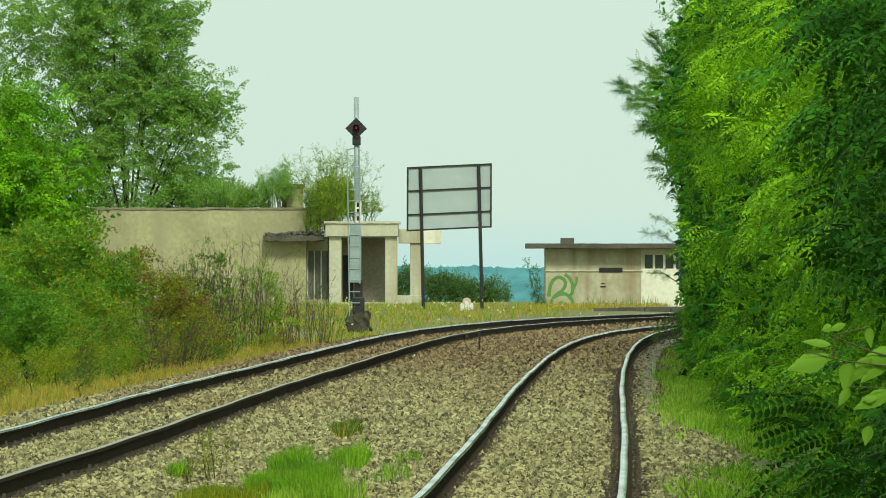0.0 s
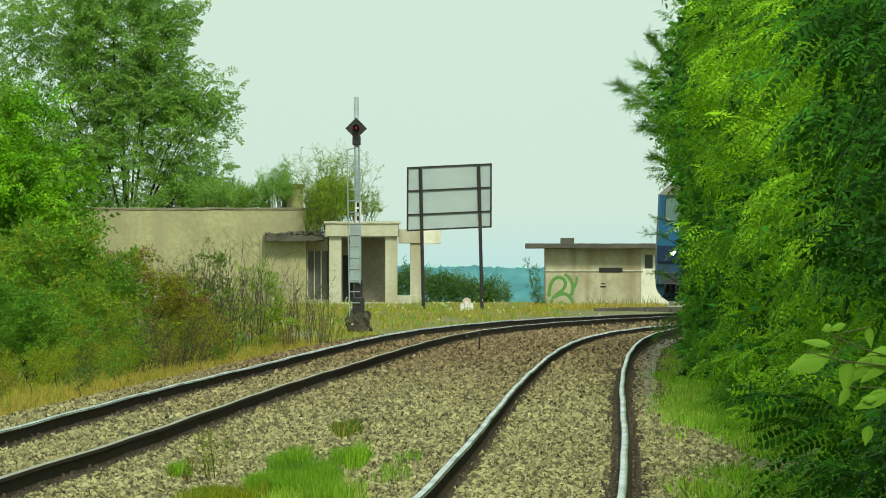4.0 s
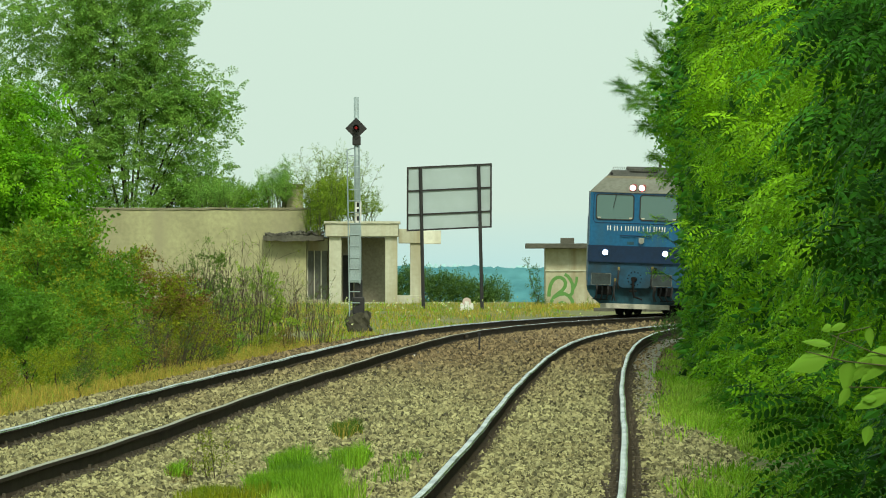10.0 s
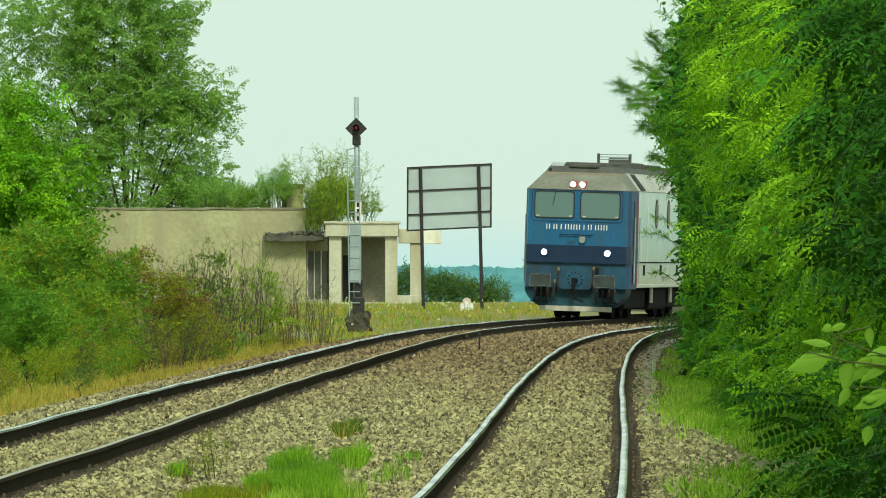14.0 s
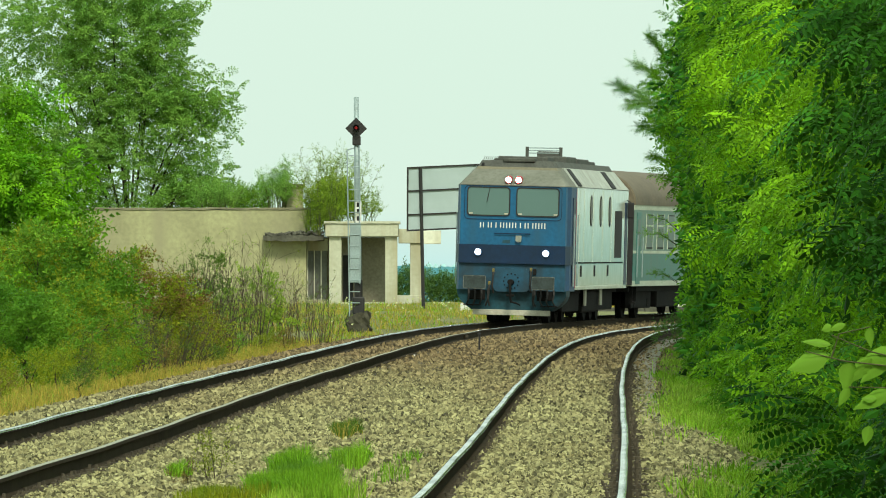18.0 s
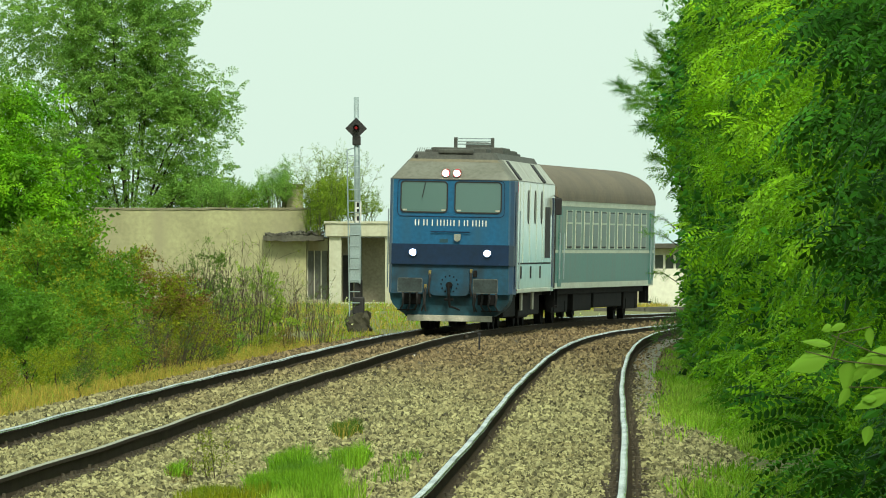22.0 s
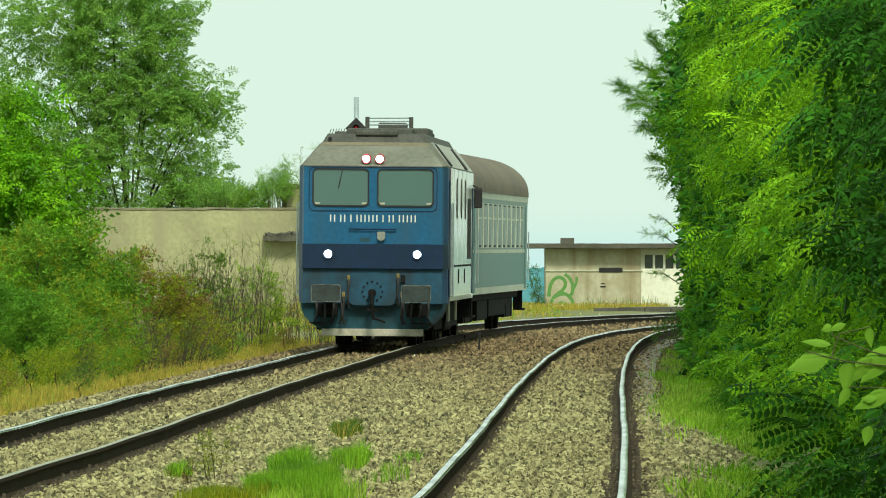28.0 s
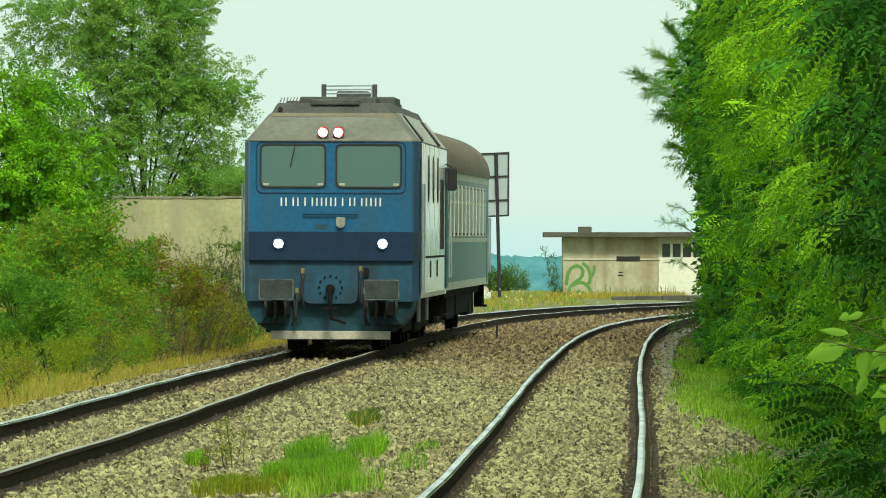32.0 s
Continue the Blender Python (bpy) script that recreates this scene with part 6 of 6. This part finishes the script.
    t = twiggy("willow_shrub", x, y, 40 if i in (1, 2) else 24, h, w, "willow shoots growing out of the broken roof", "shrub", 340 + i, "green_twig", leaf=("willow" if i in (1, 2, 4) else "poplar", SPRIG_THIN, 1.35 if i in (1, 2, 4) else 1.5, 1.0), thick=0.016, group="shrubs on the roof")
    t.matrix_basis = pose(x, y, z - 0.05)
t = tree("willow_bush", -5.6, 431.5, [(-6.1, 429.6, 3.95, 0.45, 0.35, 0.5), (-5.6, 430.5, 4.55, 0.8, 0.7, 0.7), (-4.9, 431.5, 4.7, 0.8, 0.7, 0.5), (-6.2, 430.2, 4.9, 0.5, 0.6, 0.6), (-5.2, 431.5, 5.5, 0.9, 0.6, 0.6)],
         SPRIG_THIN, 2600, 1.35, "willow", "dense yellow-green willow rooted in the broken canopy", "shrub", 359, 0.05, 0.9, 0.1)
for i, (x, w, z) in enumerate(((-12.5, 1.0, 5.6), (-11.0, 0.9, 5.5), (-9.7, 0.8, 5.3), (-13.8, 1.2, 6.0))):
    tree("bush", x, 455, [(x, 455, 4.9, w, w, 0.9), (x + 0.3, 455, z + 0.2, w * 0.6, w, 0.6), (x - 0.5, 455, z, w * 0.5, w, 0.5)], SPRIG, 900, 1.5, "bush", "green bush rising behind the ruin", "bush", 360 + i, 0.08, 0.2)
for i in range(11):
    x = -4.5 + i * 0.72
    h = 1.6 - 0.17 * max(0, i - 4) + 0.2 * math.sin(i * 2.1)
    tree("bush", x, 470 + (i % 3), [(x, 470, 0.1 + h * 0.4, 0.75, 1.0, 0.5 + 0.35 * h), (x + 0.3, 470, h - 0.5, 0.5, 0.8, 0.4)], SPRIG, 480, 1.6, "far_leaf",
         "dark green bush at the edge of the valley", "bush", 380 + i, 0.05, 0.2, group="bushes at the edge")
tree("shrub", 4.0, 372, [(4.0, 372, 0.4, 0.22, 0.3, 0.5), (3.82, 372, 0.95, 0.20, 0.3, 0.4), (3.88, 372, 1.5, 0.18, 0.3, 0.35), (3.55, 372, 1.95, 0.20, 0.2, 0.12), (4.15, 372, 0.2, 0.3, 0.3, 0.3)], SPRIG, 260, 1.0, "far_leaf", "thin leafy shrub against the outbuilding", "shrub", 400, 0.03, 0.1, 0.3)
# hazel at the near end of the row
def build_hazel():
    x, y = 1.25, 13.7
    top = thing("hazel_shrub", pose(x, y, float(ground_z(x, y))), "hazel shrub with large soft bright green leaves", "shrub")
    z0 = float(ground_z(x, y))
    q = lambda a, b, c: Vector((a - x, b - y, c - z0))
    bm = limb(B(), [(0, 0, 0), (-0.1, 0, 0.9), q(0.80, 13.7, 1.50)], 0.008, 0.004)
    limb(bm, [q(0.80, 13.7, 1.50), q(0.66, 13.7, 1.535), q(0.60, 13.7, 1.56)], 0.0015, 0.0008)
    limb(bm, [q(0.80, 13.7, 1.50), q(0.62, 13.7, 1.52), q(0.56, 13.7, 1.535)], 0.0015, 0.0008)
    limb(bm, [q(0.60, 13.7, 1.525), q(0.612, 13.7, 1.562), q(0.66, 13.7, 1.573)], 0.0014, 0.0008)
    limb(bm, [q(0.80, 13.7, 1.50), q(0.72, 13.7, 1.478), q(0.627, 13.7, 1.48)], 0.0014, 0.0008)
    part("stem", bm, "green_twig", top)
    leaves = [((0.596, 1.528), (-1, 0.05, -0.15), 0.080, 0.052), ((0.63, 1.52), (-0.2, 0.1, -1), 0.055, 0.040), ((0.70, 1.535), (-1, 0.1, -0.1), 0.07, 0.045),
              ((0.69, 1.53), (-0.8, 0.1, -0.6), 0.07, 0.04), ((0.74, 1.48), (-1, 0.1, -0.25), 0.075, 0.042), ((0.78, 1.545), (-1, 0, 0.1), 0.08, 0.05),
              ((0.66, 1.42), (-0.3, 0, -1), 0.034, 0.026), ((0.60, 1.575), (-0.6, 0, -0.2), 0.02, 0.02), ((0.60, 1.545), (-1, 0, 0.3), 0.06, 0.02), ((0.80, 1.42), (-0.4, 0, -1), 0.07, 0.04),
              ((0.85, 1.50), (-0.7, 0, -0.6), 0.08, 0.05), ((0.67, 1.462), (-1, 0, 0.2), 0.03, 0.02), ((0.692, 1.473), (-1, 0.1, -0.3), 0.075, 0.038), ((0.628, 1.478), (-0.6, 0.1, -0.8), 0.036, 0.022),
              ((0.622, 1.577), (-1, 0.1, -0.2), 0.034, 0.018), ((0.659, 1.572), (0.1, 0.1, -1), 0.034, 0.022), ((0.662, 1.525), (-0.7, 0.2, -0.6), 0.062, 0.036)]
    for (a, c), d, ln, wd in leaves:
        ln, wd = ln * 0.82, wd * 0.8
        al = Vector(d).normalized()
        ac = al.cross(Vector((0.3, -1, 0.5))).normalized()
        up = al.cross(ac)
        bm = B()
        rows = []
        for i in range(13):
            t = i / 12
            w = wd / 2 * math.sin(math.pi * t ** 0.8) * (1 - 0.25 * t)
            o = q(a, 13.7, c) + al * ln * t - Vector((0, 0, 0.18 * ln * t * t))
            crimp = 0.10 * w * (-1) ** i
            rows.append([o - ac * w + up * (w * 0.45 + crimp), o - ac * w * 0.5 + up * (w * 0.28 - crimp), o, o + ac * w * 0.5 + up * (w * 0.28 - crimp), o + ac * w + up * (w * 0.45 + crimp)])
        loft(bm, rows, closed=False)
        part("leaf", bm, "hazel", top, smooth=True)


build_hazel()


# grass
def patch(x0, x1, y0, y1, n, seed, shape=None):
    rng = np.random.default_rng(seed)
    x, y = rng.uniform(x0, x1, n), rng.uniform(y0, y1, n)
    if shape:
        k = shape(x, y, rng)
        x, y = x[k], y[k]
    return x, y


def on_bed(x, y):
    return np.stack([x, y, np.where((x > left_x(y) - 2.6) & (x < right_x(y) + 2.0), bed_z(x, y), ground_z(x, y))], -1)


def verge(n, seed, y0, y1, depth, gap=2.2):
    rng = np.random.default_rng(seed)
    y = rng.uniform(y0, y1, n)
    x = left_x(y) - gap - np.abs(rng.normal(0, depth, n))
    k = (np.abs(x) < 0.056 * y + 0.5)
    x, y = x[k], y[k]
    return np.stack([x, y, ground_z(x, y)], -1)


blades("dry_grass", verge(26000, 1, 85, 200, 1.0), 0.24, 0.007, "straw", "dry straw-yellow verge grass", 51, lean=0.6)
blades("green_grass", verge(16000, 2, 85, 200, 1.2, 2.4), 0.17, 0.008, "grass", "green verge grass", 52, lean=0.6)


def meadow(n, seed, y0, y1):
    """Places over the rough meadow between the line and the ruin."""
    rng = np.random.default_rng(seed)
    y = y0 + (y1 - y0) * rng.random(n)
    x = -0.054 * y + rng.random(n) * (0.054 * y + np.minimum(left_x(y) - 2.3, 13.0))
    k = (x < left_x(y) - 2.2) & ~((x > 4.2) & (y > 276) & (y < 350)) & (np.sin(x * 1.9 + y * 0.11) + np.sin(y * 0.23 - x) > -1.1)
    x, y = x[k], y[k]
    return np.stack([x, y, ground_z(x, y)], -1)


blades("dry_grass", meadow(40000, 3, 190, 429), 0.18, 0.015, "straw", "tall dry grass in front of the ruin", 53, lean=0.7, patchy=True)
blades("green_grass", meadow(19000, 4, 190, 429), 0.18, 0.016, "bush_yellow", "yellow-green grass among the dry", 54, lean=0.8, patchy=True)
blades("green_grass", meadow(11000, 14, 190, 429), 0.20, 0.018, "grass", "fresh green grass among the dry", 56, lean=0.8, patchy=True)


def build_flowers():
    rng = np.random.default_rng(55)
    p = meadow(420, 5, 225, 425)
    p[:, 2] += rng.uniform(0.2, 0.5, len(p))
    ob = spread("wild_flowers", sprig(5, 0.03, 0.05, 0.045, 9), p, rng.normal(0, 1, p.shape), np.full(len(p), 1.0), "flower", None, rng)
    tagged(ob, "pale wild flowers among the dry grass", "flowers", "", "stuff")


build_flowers()


def tuft(x, y, rx, ry, n, h, seed, mat="grass", label="fresh green grass tuft in the ballast"):
    rng = np.random.default_rng(seed)
    a, q = rng.uniform(0, 6.28, n), np.sqrt(rng.random(n))
    q = q * (0.75 + 0.25 * np.sin(3 * a + seed))
    px, py = x + rx * q * np.cos(a), y + ry * q * np.sin(a)
    blades("grass_tuft", on_bed(px, py), h, 0.006, mat, label, seed, lean=0.45)


tuft(-1.20, 75, 0.46, 6.0, 5200, 0.25, 61)
tuft(-1.38, 81, 0.20, 3.0, 1500, 0.30, 60)
tuft(-1.05, 72, 0.45, 5.0, 1500, 0.20, 59, "lime_grass", "yellow-green grass tuft in the ballast")
tuft(-1.25, 79, 0.34, 4.0, 1100, 0.25, 58, "bush", "darker green grass tuft in the ballast")
tuft(-0.86, 85, 0.22, 4.0, 900, 0.24, 62)
tuft(-1.10, 101, 0.20, 3.2, 1500, 0.19, 63, "scrub_leaf", label="dark green weed clump in the ballast")
tuft(-1.10, 100, 0.18, 3.0, 250, 0.20, 57, "straw", label="dry stalks in the weed clump")
tuft(-2.38, 80, 0.12, 1.5, 500, 0.17, 64)
tuft(-1.80, 72, 0.45, 3.0, 1400, 0.18, 65, "bush_yellow", "yellow-green weeds in the ballast")
tuft(-0.45, 80, 0.20, 6.0, 160, 0.16, 66)
twiggy("tall_weed", -2.02, 79, 9, 0.46, 0.16, "leggy yellowing weed standing in the ballast", "weed", 67, leaf=("bush_yellow", SPRIG, 0.30, 0.9), thick=0.004)
twiggy("tall_weed", -2.25, 77, 5, 0.26, 0.14, "leggy reddish weed standing in the ballast", "weed", 77, leaf=("bush_red", SPRIG, 0.26, 0.9), thick=0.004)
tuft(-0.30, 86, 0.15, 2.0, 90, 0.14, 68)


def right_verge(n, seed, y0, y1, clumps, x0, x1):
    """Places in drawn-out clumps along the right-hand track."""
    rng = np.random.default_rng(seed)
    cy = rng.uniform(y0, y1, clumps)
    cx = right_x(cy) + rng.uniform(x0, x1, clumps)
    k = rng.integers(0, clumps, n)
    y = cy[k] + rng.normal(0, 3.0, n)
    x = cx[k] + (right_x(y) - right_x(cy[k])) + rng.normal(0, 0.20, n)
    ok = (x > right_x(y) + 0.95) & (y > 60) & ((y < 82) | (y > 94 + 4 * np.sin(5 * x)))
    return on_bed(x[ok], y[ok])


def patch_rows(n, seed, x0, x1, y0, y1):
    rng = np.random.default_rng(seed)
    x, y = rng.uniform(x0, x1, n), rng.uniform(y0, y1, n)
    return np.stack([x, y, ground_z(x, y)], -1)


blades("green_grass", right_verge(48000, 6, 72, 195, 64, 1.5, 2.9), 0.14, 0.014, "grass", "short green grass between track and trees", 71, lean=0.9, patchy=True)
blades("green_grass", right_verge(46000, 12, 72, 170, 44, 1.5, 3.1), 0.13, 0.011, "lime_grass", "bright green grass between track and trees", 76, lean=0.9, patchy=True)
blades("green_grass", right_verge(9000, 8, 64, 170, 30, 2.2, 3.0), 0.18, 0.010, "bush", "darker weeds under the trees", 73, lean=0.5)
blades("tall_weeds", patch_rows(110, 9, 5.9, 9.2, 372.5, 375.5), 0.55, 0.022, "scrub_leaf", "tall dark weeds along the foot of the outbuilding", 74, lean=0.3)
blades("dry_grass", patch_rows(2600, 10, 3.6, 9.4, 366, 376), 0.30, 0.018, "straw", "dry grass along the foot of the outbuilding", 75, lean=0.4)
blades("yellow_grass", right_verge(24000, 7, 94, 145, 12, 1.6, 2.7), 0.14, 0.012, "lime_grass", "pale seeding grass beside the track", 72, lean=0.5)

# small things by the track
stake = thing("track_stake", pose(0.77, 189, 0.0), "thin dark steel stake standing in the ballast", "stake")
part("rod", tube(B(), (0, 0, -0.1), (0.01, 0, 0.30), 0.022, 8), "black", stake)
part("cap", box(B(), -0.035, 0.045, -0.03, 0.03, 0.28, 0.33, 0.008), "black", stake)
pale = thing("pale_stone", pose(-0.56, 178, -0.10), "white painted stone lying in the ballast", "stone")
bm = B()
for q in bmesh.ops.create_icosphere(bm, subdivisions=2, radius=0.09)["verts"]:
    q.co = Vector((q.co.x * 0.9, q.co.y, q.co.z * 0.8)) * (1 + 0.25 * noise.noise(q.co * 14))
part("stone", bm, "white_paint", pale)
for s, side in ((147.0, 1),):
    p, u, r = LEFT.frame_at(s)
    c = p + r * (side * 0.753)
    jb = thing("rail_joint", pose(c[0], c[1], float(rail_z(p[1])), 0, 0, -math.degrees(math.atan2(u[0], u[1]))), "rusty fishplate joint bolted to the rail", "rail joint", "rail joints")
    for sx in (-1, 1):
        fp = part("fishplate", box(B(), sx * 0.03 - 0.018, sx * 0.03 + 0.018, -0.45, 0.45, -0.135, -0.045, 0.006), "rust", jb)
        for k in range(4):
            part("bolt", tube(B(), (sx * 0.045, -0.33 + k * 0.22, -0.09), (sx * 0.075, -0.33 + k * 0.22, -0.09), 0.02, 6), "clip", fp)

motions()
